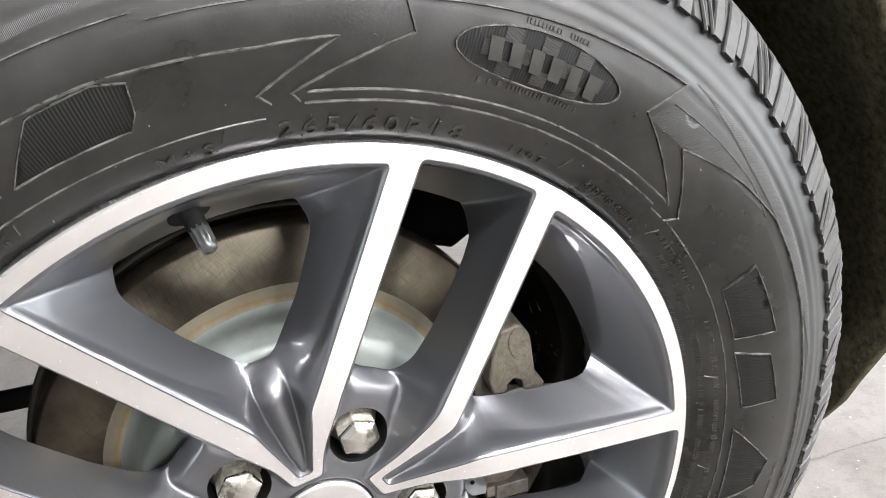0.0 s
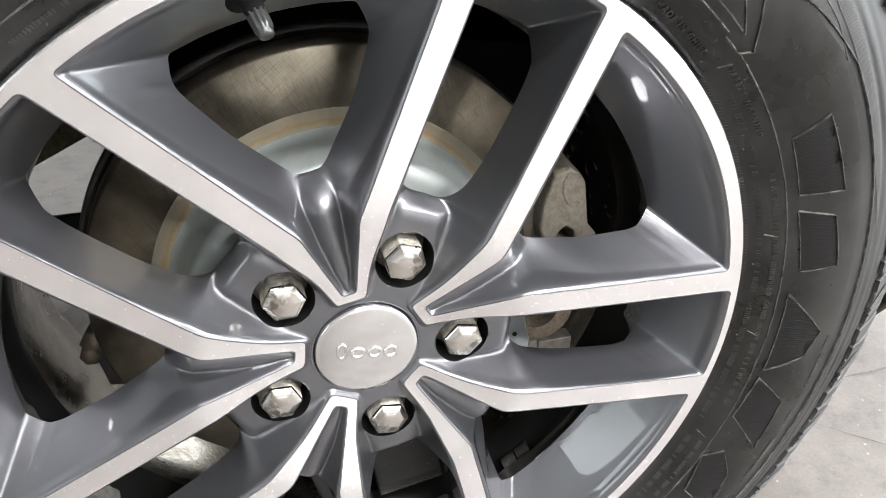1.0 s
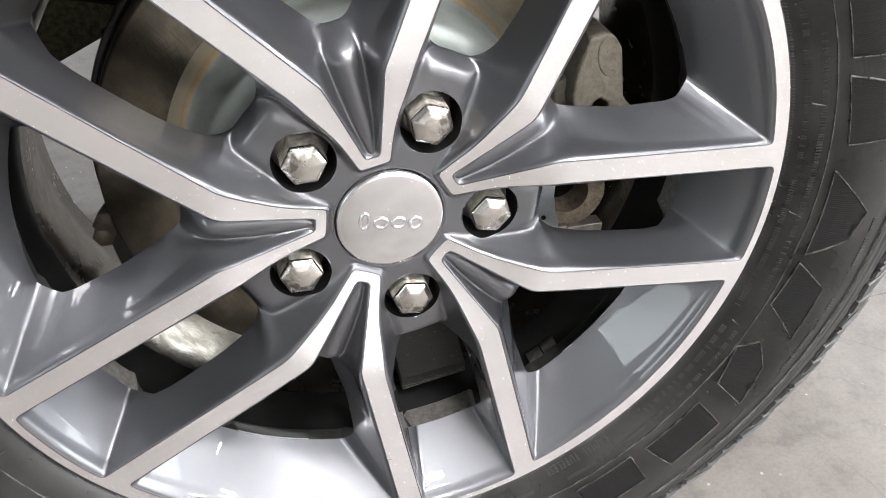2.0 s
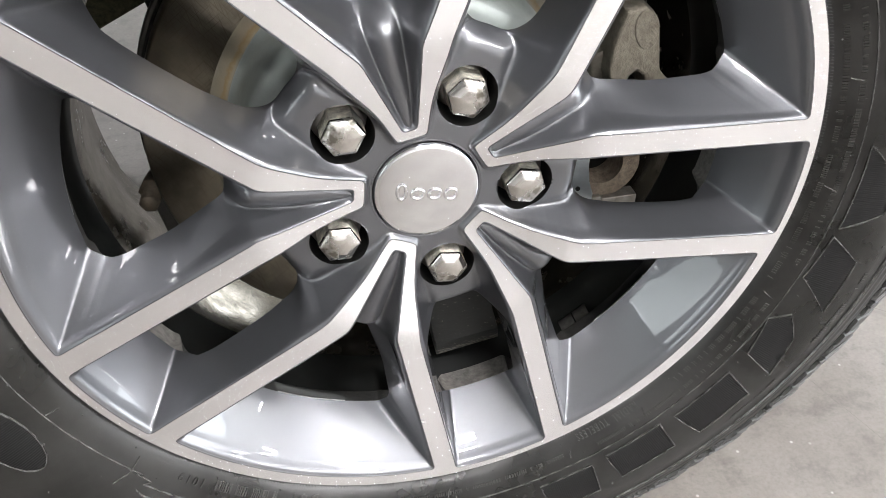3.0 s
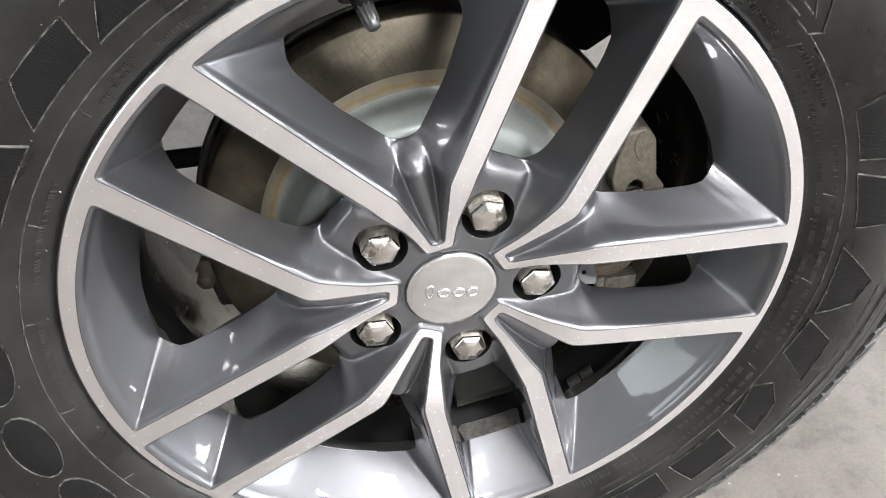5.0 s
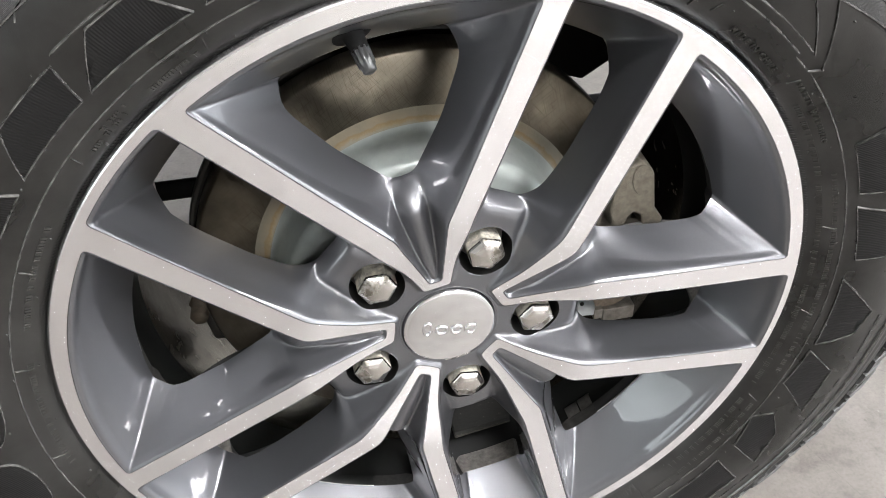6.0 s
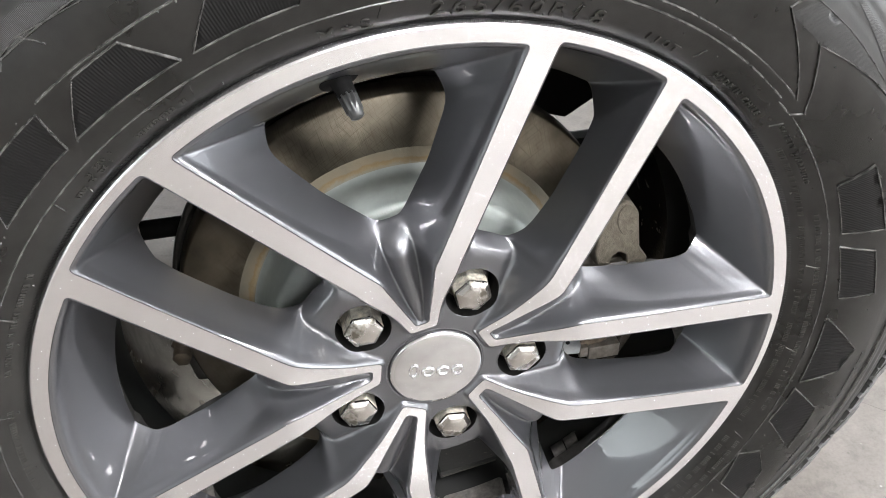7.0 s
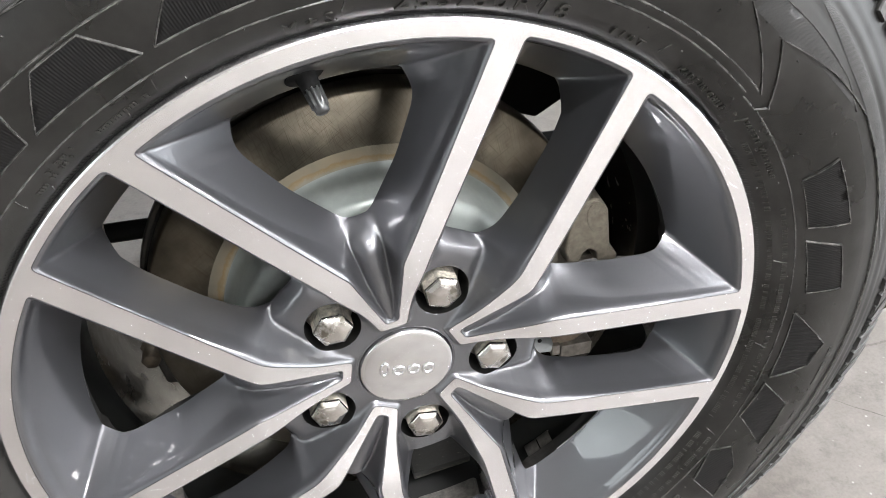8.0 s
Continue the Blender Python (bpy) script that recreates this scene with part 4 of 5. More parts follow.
for i in range(6):
    a = 72.6 - i * 2.15
    part("badge_block", plate_bm([(0.3028 - 0.0005 * i, a - 0.3), (0.3138 - 0.0005 * i, a), (0.3138 - 0.0005 * i, a - 1.3), (0.3028 - 0.0005 * i, a - 1.6)], 0.0022), RAISED, tyre)
# border lines of the panels
mark([(0.3075, 128.0), (0.3085, 106.0), (0.3065, 99.3), (0.3050, 92.8), (0.3072, 85.8), (0.2828, 93.1), (0.2773, 91.9)], 0.0014, 0.0014)
mark([(0.3230, 80.3), (0.3095, 79.3), (0.2816, 90.0), (0.2773, 89.2)], 0.0014, 0.0014)
mark([(0.2816, 88.5), (0.2816, 43.5)], 0.0014, 0.0014)
mark([(0.2758, 88.8), (0.2758, 44.2)], 0.0014, 0.0014)
mark([(0.3341, 51.2), (0.3102, 53.8), (0.2815, 42.8)], 0.0014, 0.0014)
mark([(0.2735, 44.0), (0.2740, 41.0), (0.2802, 40.2), (0.3070, 47.5), (0.3200, 39.0), (0.3290, 31.0), (0.3310, 20.0), (0.3310, -40.0), (0.3300, -90.0)], 0.0014, 0.0014)
mark([(0.2700, 140.0), (0.2700, 92.5)], 0.0012, 0.0008)
mark([(0.2700, 140.0), (0.2700, 222.0)], 0.0012, 0.0008)
mark([(0.2745, 40.5), (0.2745, -100.0)], 0.0012, 0.0008)
mark([(0.2608, 219.7), (0.2709, 220.0), (0.2822, 218.9)], 0.0012)
mark([(0.2705, 219.5), (0.2721, 223.5), (0.2755, 222.8), (0.2760, 262.0)], 0.0014, 0.0014)
mark([(0.2803, 222.2), (0.2822, 223.4), (0.2815, 262.0)], 0.0014, 0.0014)
mark([(0.3290, 165.0), (0.3290, 101.0)], 0.0014, 0.0014)
mark([(0.3250, 100.0), (0.3240, 80.0), (0.3300, 60.0), (0.3340, 51.2)], 0.0014, 0.0014)
for a in (138.0, 118.0, 97.0, 75.0, 57.5, 40.5, 12.0, -5.0, -24.5, -52.5, -66.5, -88.0, -112.0, 155.0, 171.0, 188.0, 205.0):
    mark([(0.2620, a), (0.2690, a - 0.5)], 0.0011)


def text_bm(body, a0, a1, r0, r1, depth=0.0011):
    """Raised letters bent round the tyre from the angle a0 to a1, between two radii, with their heads outwards."""
    cu = bpy.data.curves.new("lettering", "FONT")
    cu.body = body
    cu.size = 1.0
    cu.space_character = 1.35
    cu.resolution_u = 2
    ob = bpy.data.objects.new("lettering", cu)
    scene.collection.objects.link(ob)
    dg = bpy.context.evaluated_depsgraph_get()
    me = bpy.data.meshes.new_from_object(ob.evaluated_get(dg))
    bpy.data.objects.remove(ob)
    bpy.data.curves.remove(cu)
    bm = bmesh.new()
    bm.from_mesh(me)
    bpy.data.meshes.remove(me)
    xs = [v.co.x for v in bm.verts]
    ys = [v.co.y for v in bm.verts]
    x0, x1, y0, y1 = min(xs), max(xs), min(ys), max(ys)
    ex = bmesh.ops.extrude_face_region(bm, geom=bm.faces[:])
    up = {v for v in ex["geom"] if isinstance(v, bmesh.types.BMVert)}
    for v in bm.verts:
        f = (v.co.x - x0) / (x1 - x0)
        g = (v.co.y - y0) / (y1 - y0)
        v.co = on_side(r0 + (r1 - r0) * g, a0 + (a1 - a0) * f, depth if v in up else -0.0003)
    bmesh.ops.recalc_face_normals(bm, faces=bm.faces[:])
    return bm


for body, a0, a1, r0, r1 in (("M+S", 103.6, 97.9, 0.2574, 0.2634), ("265/60R18", 91.3, 71.0, 0.2582, 0.2672), ("110T", 64.6, 59.8, 0.2592, 0.2634),
                             ("MADE IN CHILE", 53.2, 43.4, 0.2596, 0.2629), ("SAFETY WARNING", 39.6, 28.2, 0.2655, 0.2686),
                             ("RADIAL", -53.0, -57.6, 0.2565, 0.2612), ("TUBELESS", -58.6, -64.6, 0.2560, 0.2608), ("DOT", -110.2, -114.8, 0.2585, 0.2655),
                             ("1019", -129.2, -133.2, 0.2600, 0.2655)):
    part("lettering", text_bm(body, a0, a1, r0, r1), RAISED, tyre, "small raised rubber lettering")


def bars_bm(a0, a1, r0, r1, seed):
    """A line of writing too small to read: a row of short raised bars."""
    rnd = random.Random(seed)
    verts, faces = [], []
    a = a0
    while a > a1:
        w = rnd.uniform(0.14, 0.34)
        k = len(verts)
        for h in (-0.0002, 0.0006):
            verts += [on_side(r0, a, h), on_side(r1, a, h), on_side(r1, a - w, h), on_side(r0, a - w, h)]
        faces += [(k + 4, k + 5, k + 6, k + 7)] + [(k + i, k + (i + 1) % 4, k + 4 + (i + 1) % 4, k + 4 + i) for i in range(4)]
        a -= w + (0.8 if rnd.random() < 0.18 else 0.16)
    bm = mesh_bm(verts, faces, False)
    bmesh.ops.recalc_face_normals(bm, faces=bm.faces[:])
    return bm


for i, (a0, a1, r0, r1) in enumerate(((126, 119, 0.2600, 0.2625), (136, 130, 0.2600, 0.2625), (133, 129, 0.2640, 0.2660), (164, 148, 0.2600, 0.2630), (190, 170, 0.2600, 0.2630),
                                      (36, 22, 0.2588, 0.2618), (20, 2, 0.2585, 0.2612), (22, -18, 0.2672, 0.2700), (0, -22, 0.2585, 0.2612), (-26, -45, 0.2590, 0.2618),
                                      (-26, -62, 0.2672, 0.2698), (-68, -96, 0.2640, 0.2664), (-117, -121, 0.2590, 0.2650), (-122, -127, 0.2590, 0.2650),
                                      (69.5, 63.0, 0.3232, 0.3256), (72.5, 61.0, 0.2908, 0.2934), (-5, -13, 0.3180, 0.3215), (-17, -19.5, 0.3180, 0.3210), (-22, -29, 0.3180, 0.3215), (-36, -44, 0.3180, 0.3215))):
    part("small_print", bars_bm(a0, a1, r0, r1, i), RAISED, tyre)

# mould vent nibs along the bead, the panel lines and the moulded shapes
rnd = random.Random(11)
spots = [(0.2700 + rnd.uniform(-0.0012, 0.0012), a + rnd.uniform(-2, 2)) for a in range(0, 360, 9)] + [(0.2578, a + rnd.uniform(-3, 3)) for a in range(4, 360, 12)]
spots += [(r + rnd.uniform(-0.0006, 0.0006), a + rnd.uniform(-1.5, 1.5)) for r in (0.2812, 0.3068) for a in range(0, 360, 4) if rnd.random() < 0.6]
verts, faces = [], []
for r, a in spots:
    k, w = len(verts), rnd.uniform(0.0005, 0.0008)
    da = math.degrees(w / r)
    verts += [on_side(r - w, a, -0.0002), on_side(r, a - da, -0.0002), on_side(r + w, a, -0.0002), on_side(r, a + da, -0.0002), on_side(r, a, rnd.uniform(0.0008, 0.0022))]
    faces += [(k + i, k + (i + 1) % 4, k + 4) for i in range(4)]
nibs = mesh_bm(verts, faces, False)
bmesh.ops.recalc_face_normals(nibs, faces=nibs.faces[:])
tagged(part("mould_nibs", nibs, EDGE, tyre), kind="stuff")

# finely hatched bands outside the panels
part("hatched_band", plate_bm([(0.3078, 53.2), (0.3076, 47.9), (0.3135, 42.5), (0.3180, 37.5), (0.3236, 32.6), (0.3262, 37.0), (0.3250, 41.0), (0.3240, 46.0), (0.3221, 51.2), (0.3185, 52.0)], 0.0003), HATCH, tyre)
mark([(0.3236, 32.3), (0.3262, 37.0), (0.3250, 41.0), (0.3240, 46.0), (0.3221, 51.4)], 0.0010, 0.0007)
for a0, a1, r0, r1 in ((50.0, 9.0, 0.3300, 0.3390), (160.0, 101.5, 0.3300, 0.3395)):
    n = int((a0 - a1) / 2)
    inner = [(r1 - (r1 - r0) * min(1.0, 3.2 * min(i, n - i) / n + 0.1), a0 + (a1 - a0) * i / n) for i in range(n + 1)]
    part("hatched_band", plate_bm(inner + [(r1, a1 + (a0 - a1) * i / n) for i in range(n + 1)], 0.0003), HATCH, tyre)
mark([(0.3218, 123.7), (0.3314, 124.9), (0.3300, 127.0), (0.3260, 127.9)])
mark([(0.3271, 119.3), (0.3289, 122.4), (0.3314, 124.9)])

# rim protector: a ring of fine notches beside the rim
verts, faces = [], []
for i in range(720):
    a = i * 0.5
    k = len(verts)
    verts += [on_side(0.2526, a, 0.0), on_side(0.2545, a, 0.0), on_side(0.2545, a + 0.12, 0.0003), on_side(0.2526, a + 0.12, 0.0003), on_side(0.2526, a + 0.3, 0.0), on_side(0.2545, a + 0.3, 0.0)]
    faces += [(k, k + 1, k + 2, k + 3), (k + 3, k + 2, k + 5, k + 4)]
tagged(part("notched_bead", mesh_bm(verts, faces, False), RUBBER, tyre), kind="stuff")


# ---- tread: shoulder lugs round the edge, flattened where they stand on the floor ----
FLAT = -HUB + 0.001


def grounded(v):
    """Keeps the rubber above the floor: the contact patch is flat."""
    return (v[0], v[1], max(v[2], FLAT))


def lug_section(inner, proud, depth):
    """Section of a lug: from the sidewall over the shoulder to the tread, and back inside the carcass."""
    out = [(inner, side_y(inner) - 0.0004), (inner + 0.0012, side_y(inner) - 0.0018 - proud), (0.3725, 0.0021 - proud), (0.3805, 0.0062 - proud), (0.3872, 0.0108 - proud), (0.3906, 0.0160), (0.3915, 0.0230), (0.3920, depth)]
    out = [q for k, q in enumerate(out) if k < 2 or q[0] > inner + 0.003]
    return out, [(0.3840, depth), (0.3830, 0.0240), (0.3700, 0.0095), (min(inner + 0.001, 0.368), side_y(inner) + 0.003)]


def lug_bm(a0, a1, inner, proud, depth, skew, turn):
    """One lug between two angles; skew leans its sides, in degrees from the inner edge to the tread."""
    out, back = lug_section(inner, proud, depth)
    sec = out + back
    n = len(sec)
    verts, faces = [], []
    for a, sh in ((a0, 0.0008), (a0 - 0.10, 0.0), (a1 + 0.10, 0.0), (a1, 0.0008)):
        for i, (r, y) in enumerate(sec):
            t = math.radians(a + turn + skew * (r - 0.366) / 0.025)
            f = sh if 0 < i < len(out) else 0
            verts.append(((r - f) * math.cos(t), y + f, (r - f) * math.sin(t)))
    for k in range(3):
        for i in range(n):
            faces.append((k * n + i, k * n + (i + 1) % n, (k + 1) * n + (i + 1) % n, (k + 1) * n + i))
    faces += [tuple(range(n)), tuple(range(4 * n - 1, 3 * n - 1, -1))]
    if -125 < (a0 + turn + 180) % 360 - 180 < -55:
        verts = [grounded(v) for v in verts]
    bm = mesh_bm(verts, faces)
    bmesh.ops.recalc_face_normals(bm, faces=bm.faces[:])
    return smooth(bm, 32)


UNITS = 39
# one unit: two stepped halves of a block, a groove with a tie bar, two leaning ribs and a low block
KINDS = ((0.0, -1.60, 0.3618, 0.0010, 0.062, 0.9), (-1.66, -2.60, 0.3662, 0.0003, 0.060, 0.9), (-2.66, -4.30, 0.3636, 0.0014, 0.058, 0.9), (-4.28, -4.75, 0.3680, -0.0016, 0.050, 1.4),
         (-4.75, -6.10, 0.3650, 0.0002, 0.058, 2.2), (-6.00, -6.38, 0.3628, 0.0024, 0.050, 3.4), (-6.45, -7.15, 0.3660, 0.0004, 0.060, 2.6), (-7.10, -7.45, 0.3640, 0.0022, 0.050, 3.0),
         (-7.50, -8.80, 0.3648, 0.0008, 0.056, 1.4), (-8.78, -9.25, 0.3684, -0.0016, 0.050, 0.9))
shared = {}
for i in range(UNITS):
    turn = 2.6 + 360.0 / UNITS * i
    low = -125 < (turn + 180) % 360 - 180 < -45
    for k, (a0, a1, inner, proud, depth, skew) in enumerate(KINDS):
        if low or k not in shared:
            ob = part("shoulder_lug", lug_bm(a0, a1, inner, proud, depth, skew, turn if low else 0.0), TREAD, tyre)
            if low:
                continue
            shared[k] = ob
        else:
            ob = shared[k].copy()
            scene.collection.objects.link(ob)
        ob.rotation_euler = (0, -math.radians(turn), 0)

# ---- brake ----
disc = tagged(new("brake_disc"), "iron brake disc with brown rust film behind the spokes", "brake disc")
disc.location = (0, 0, HUB)
part("friction_ring", lathe([(0.1655, 0.122), (0.1672, 0.120), (0.1672, 0.100), (0.1655, 0.0985), (0.1265, 0.0985)], 160), IRON, disc, "ground iron ring with pad marks")
part("rust_ring", lathe([(0.1265, 0.0985), (0.1245, 0.0978), (0.1180, 0.0970), (0.1155, 0.0955)], 160), RUST, disc, "orange rust band")
part("hat", lathe([(0.1155, 0.0955), (0.1130, 0.0935), (0.1105, 0.0880), (0.1080, 0.0660), (0.1050, 0.0610), (0.0980, 0.0590), (0.030, 0.0590)], 160), HAT, disc, "pale zinc-coated disc hat")

# ---- setting ----
floor = tagged(part("floor", box_bm(-7, 7, -7, 12, -0.1, 0), FLOOR), "pale grey concrete floor with a sawn joint and hairline cracks", "floor", kind="structure")
def joined_boxes(boxes):
    """Several blocks as one mesh: a wall round its opening."""
    bm = bmesh.new()
    for b in boxes:
        t = box_bm(*b)
        me = bpy.data.meshes.new("wall_part")
        t.to_mesh(me)
        t.free()
        bm.from_mesh(me)
        bpy.data.meshes.remove(me)
    return bm


# Unseen room closed round the wheel; wall greys chosen for the reflections
tagged(part("wall_north", box_bm(-7, 7, 12, 12.2, 0, 4), WALLPAINT), "unseen plain white workshop wall", "wall", kind="structure")
tagged(part("wall_south", box_bm(-7, 7, -7.2, -7, 0, 4), MIDWALL), "unseen plain light grey workshop wall", "wall", kind="structure")
# made-up open gates in the east and west walls let in added overcast daylight
tagged(part("wall_west", joined_boxes(((-7.2, -7, -7.2, -5.3, 0, 4), (-7.2, -7, -3.0, 12.2, 0, 4), (-7.2, -7, -5.3, -3.0, 3.8, 4))), GREYWALL), "unseen grey wall, darkened, with an added opening for daylight", "wall", kind="structure")
tagged(part("wall_east", joined_boxes(((7, 7.2, -7.2, -4.5, 0, 4), (7, 7.2, 11.4, 12.2, 0, 4), (7, 7.2, -4.5, 11.4, 3.2, 4))), WALLPAINT), "unseen white wall with a wide added opening for daylight", "wall", kind="structure")
# Pale wall added outside to reflect daylight into the paint
tagged(part("facade", box_bm(-14.3, -14.0, -20, 10, -0.1, 7), PALEWALL), "added pale reflector wall outside the west opening", "facade", kind="structure")
tagged(part("yard", box_bm(-14.0, -7.2, -20, 10, -0.15, -0.02), FLOOR), "unseen concrete yard outside the added opening", "ground", kind="structure")
tagged(part("ground", box_bm(7.2, 60, -40, 40, -0.15, -0.02), FLOOR), "unseen concrete yard outside the added opening", "ground", kind="structure")
tagged(part("ceiling", box_bm(-7.2, 7.2, -7.2, 12.2, 4.0, 4.2), WALLPAINT), "unseen plain white workshop ceiling", "ceiling", kind="structure")
# Added lamps, out of view; number and places set to balance the brightness
lamp0 = None
for x, y in ((0.1, -2.0), (2.0, -1.7), (2.2, -2.9), (0.6, -5.2), (2.4, -5.6), (4.2, -5.4), (5.4, -4.4), (6.0, -0.6), (6.2, -2.6), (-1.6, 6.4), (1.6, 6.4)):
    if lamp0 is None:
        lamp0 = tagged(new("ceiling_lamp"), "unseen small white ceiling lamp, added with glowing diffuser", "ceiling lamp", "ceiling lamps")
        part("housing", box_bm(-0.34, 0.34, -0.19, 0.19, 0.03, 0.10, 0.01), WALLPAINT, lamp0)
        part("diffuser", box_bm(-0.31, 0.31, -0.15, 0.15, 0.0, 0.03, 0.008), LAMP, lamp0)
        lamp0.location = (x, y, 3.90)
    else:
        copy_thing(lamp0, pose(x, y, 3.90))

# ---- the car round the wheel: arch liner, and plain unseen boxes that block light ----
liner = tagged(new("wheel_arch_liner"), "black plastic wheel arch liner around the tyre", "wheel arch")
liner.location = (0, 0, HUB)


def liner_bm(r, grow):
    """The arch: its front edge draws back towards the bottom."""
    verts, faces = [], []
    n, k = 70, 7
    for i in range(n + 1):
        a = -25 + 230 * i / n
        front = float(np.interp(90 - abs(a - 90), [-25, -16, -9, -4, 1.4, 10, 90], [0.14, 0.095, 0.062, 0.048, 0.032, 0.02, 0.02]))
        t = math.radians(a)
        for j in range(k):
            f = j / (k - 1)
            y = front + (0.34 - front) * f
            rr = r + grow * (1 - f) + 0.004 * math.sin(f * 9) + 0.003 * math.sin(a * 0.35)
            verts.append((rr * math.cos(t), y, rr * math.sin(t)))
    for i in range(n):
        for j in range(k - 1):
            faces.append((i * k + j, i * k + j + 1, (i + 1) * k + j + 1, (i + 1) * k + j))
    return mesh_bm(verts, faces)


def solid(ob, thick):
    m = ob.modifiers.new("thickness", "SOLIDIFY")
    m.thickness = thick
    m.offset = 1.0
    return ob


solid(part("shell", liner_bm(0.462, 0.0), FELT, liner), 0.010)
part("back_panel", lathe([(0.470, 0.335), (0.02, 0.345)], 60, 12, 168), BLACK, liner)
# Underside and side panel are unseen boxes, added as light blockers.
body = tagged(new("car_body"), "plain dark car mass over the wheel, added to block light", "car")
body.location = (0, 0, HUB)
part("underside", box_bm(-3.2, 0.78, 0.36, 1.7, 0.29, 0.50, 0.03), BLACK, body)
# Made-up black board, keeps floor light out of the right-hand windows
part("splash_guard", box_bm(0.03, 0.62, 0.300, 0.330, -0.33, -0.012, 0.008), BLACK, body, "black board added behind the wheel to shade the barrel")
part("side_panel", box_bm(-3.2, 0.80, 0.02, 1.7, 0.49, 1.3, 0.06), BLACK, body)

# ---- valve ----
valve = part("valve_stem", bmesh.new(), VALVE, wheel, "black rubber tyre valve with grey cap")


def tube_bm(p0, p1, profile, seg=20):
    """A turned body along the line from p0 to p1: (fraction, radius) pairs."""
    p0, p1 = Vector(p0), Vector(p1)
    q = (p1 - p0).to_track_quat("Z", "Y")
    verts, faces = [], []
    for f, r in profile:
        for i in range(seg):
            a = 2 * math.pi * i / seg
            verts.append(tuple(p0 + (p1 - p0) * f + q @ Vector((r * math.cos(a), r * math.sin(a), 0))))
    for k in range(len(profile) - 1):
        for i in range(seg):
            j = (i + 1) % seg
            faces.append((k * seg + i, k * seg + j, (k + 1) * seg + j, (k + 1) * seg + i))
    faces += [tuple(range(seg - 1, -1, -1)), tuple(range((len(profile) - 1) * seg, len(profile) * seg))]
    return smooth(mesh_bm(verts, faces), 40)


def refill(ob, bm):
    bm.to_mesh(ob.data)
    bm.free()


V0, V1 = (-0.0515, 0.0250, 0.2225), (-0.0440, 0.0035, 0.2050)
refill(valve, tube_bm(V0, V1, [(-0.2, 0.0085), (0.19, 0.0085), (0.20, 0.0112), (0.23, 0.0116), (0.25, 0.0108), (0.26, 0.0062), (0.40, 0.0056), (0.60, 0.0050)]))
cap_tube = [(0.55, 0.0044), (0.57, 0.0054), (0.90, 0.0050), (0.93, 0.0042), (1.03, 0.0038), (1.06, 0.0022)]
cap_bm_ = tube_bm(V0, V1, cap_tube, 40)
cap_axis = (Vector(V1) - Vector(V0)).normalized()
for i, v in enumerate(cap_bm_.verts):
    d = v.co - Vector(V0)
    along = d.dot(cap_axis)
    if i % 4 > 1 and along < 0.0262:
        v.co = Vector(V0) + cap_axis * along + (d - cap_axis * along) * 0.80
smooth(cap_bm_, 20)
part("valve_cap", cap_bm_, CAPGREY, valve, "grey ribbed valve cap")

# ---- brake caliper, shield and pins ----
caliper = tagged(new("brake_caliper"), "rough cast-iron brake caliper with zinc bracket beside the disc", "brake caliper")
caliper.location = (0, 0, HUB)


def block_bm(sections, bev=0.0025):
    """A lump lofted through (y, [(x, z), ...]) outlines."""
    n = len(sections[0][1])
    verts, faces = [], []
    for y, pts in sections:
        verts += [(x, y, z) for x, z in pts]
    for k in range(len(sections) - 1):
        for i in range(n):
            faces.append((k * n + i, k * n + (i + 1) % n, (k + 1) * n + (i + 1) % n, (k + 1) * n + i))
    faces += [tuple(range(n)), tuple(range(len(sections) * n - 1, (len(sections) - 1) * n - 1, -1))]
    bm = mesh_bm(verts, faces, False)
    bmesh.ops.recalc_face_normals(bm, faces=bm.faces[:])
    bmesh.ops.bevel(bm, geom=bm.edges[:], offset=bev, segments=2, profile=0.5, affect="EDGES")
    return bm


def scaled(pts, k, c):
    return [(c[0] + (x - c[0]) * k, c[1] + (z - c[1]) * k) for x, z in pts]


body_out = [(0.1275, 0.0640), (0.1340, 0.0850), (0.1459, 0.0872), (0.1520, 0.0835), (0.1565, 0.0768), (0.1617, 0.0430), (0.1690, 0.0350), (0.1680, 0.0280), (0.1525, 0.0312),
            (0.1510, 0.0405), (0.1450, 0.0440), (0.1402, 0.0405), (0.1385, 0.0330), (0.1290, 0.0340), (0.1262, 0.0450)]
mid = (0.147, 0.06)
part("housing", block_bm([(0.0535, scaled(body_out, 0.95, mid)), (0.0560, body_out), (0.0720, scaled(body_out, 1.02, mid)), (0.0870, scaled(body_out, 1.03, mid))], 0.0013), TAN, caliper, "rough sand-cast iron housing with an arched foot")
oval = [(0.1482 + 0.0078 * math.cos(a) - 0.0030 * math.sin(a), 0.0720 + 0.0018 * math.cos(a) + 0.0132 * math.sin(a)) for a in [2 * math.pi * i / 28 for i in range(28)]]
part("casting_pad", slab(oval, 0.0528, 0.0575, 0.0007), TAN, caliper, "raised oval casting pad")
under = [(0.118, 0.052), (0.128, 0.056), (0.137, 0.030), (0.160, 0.030), (0.158, -0.008), (0.126, -0.008)]
part("bridge", block_bm([(0.0660, under), (0.1300, under)]), CAST, caliper)


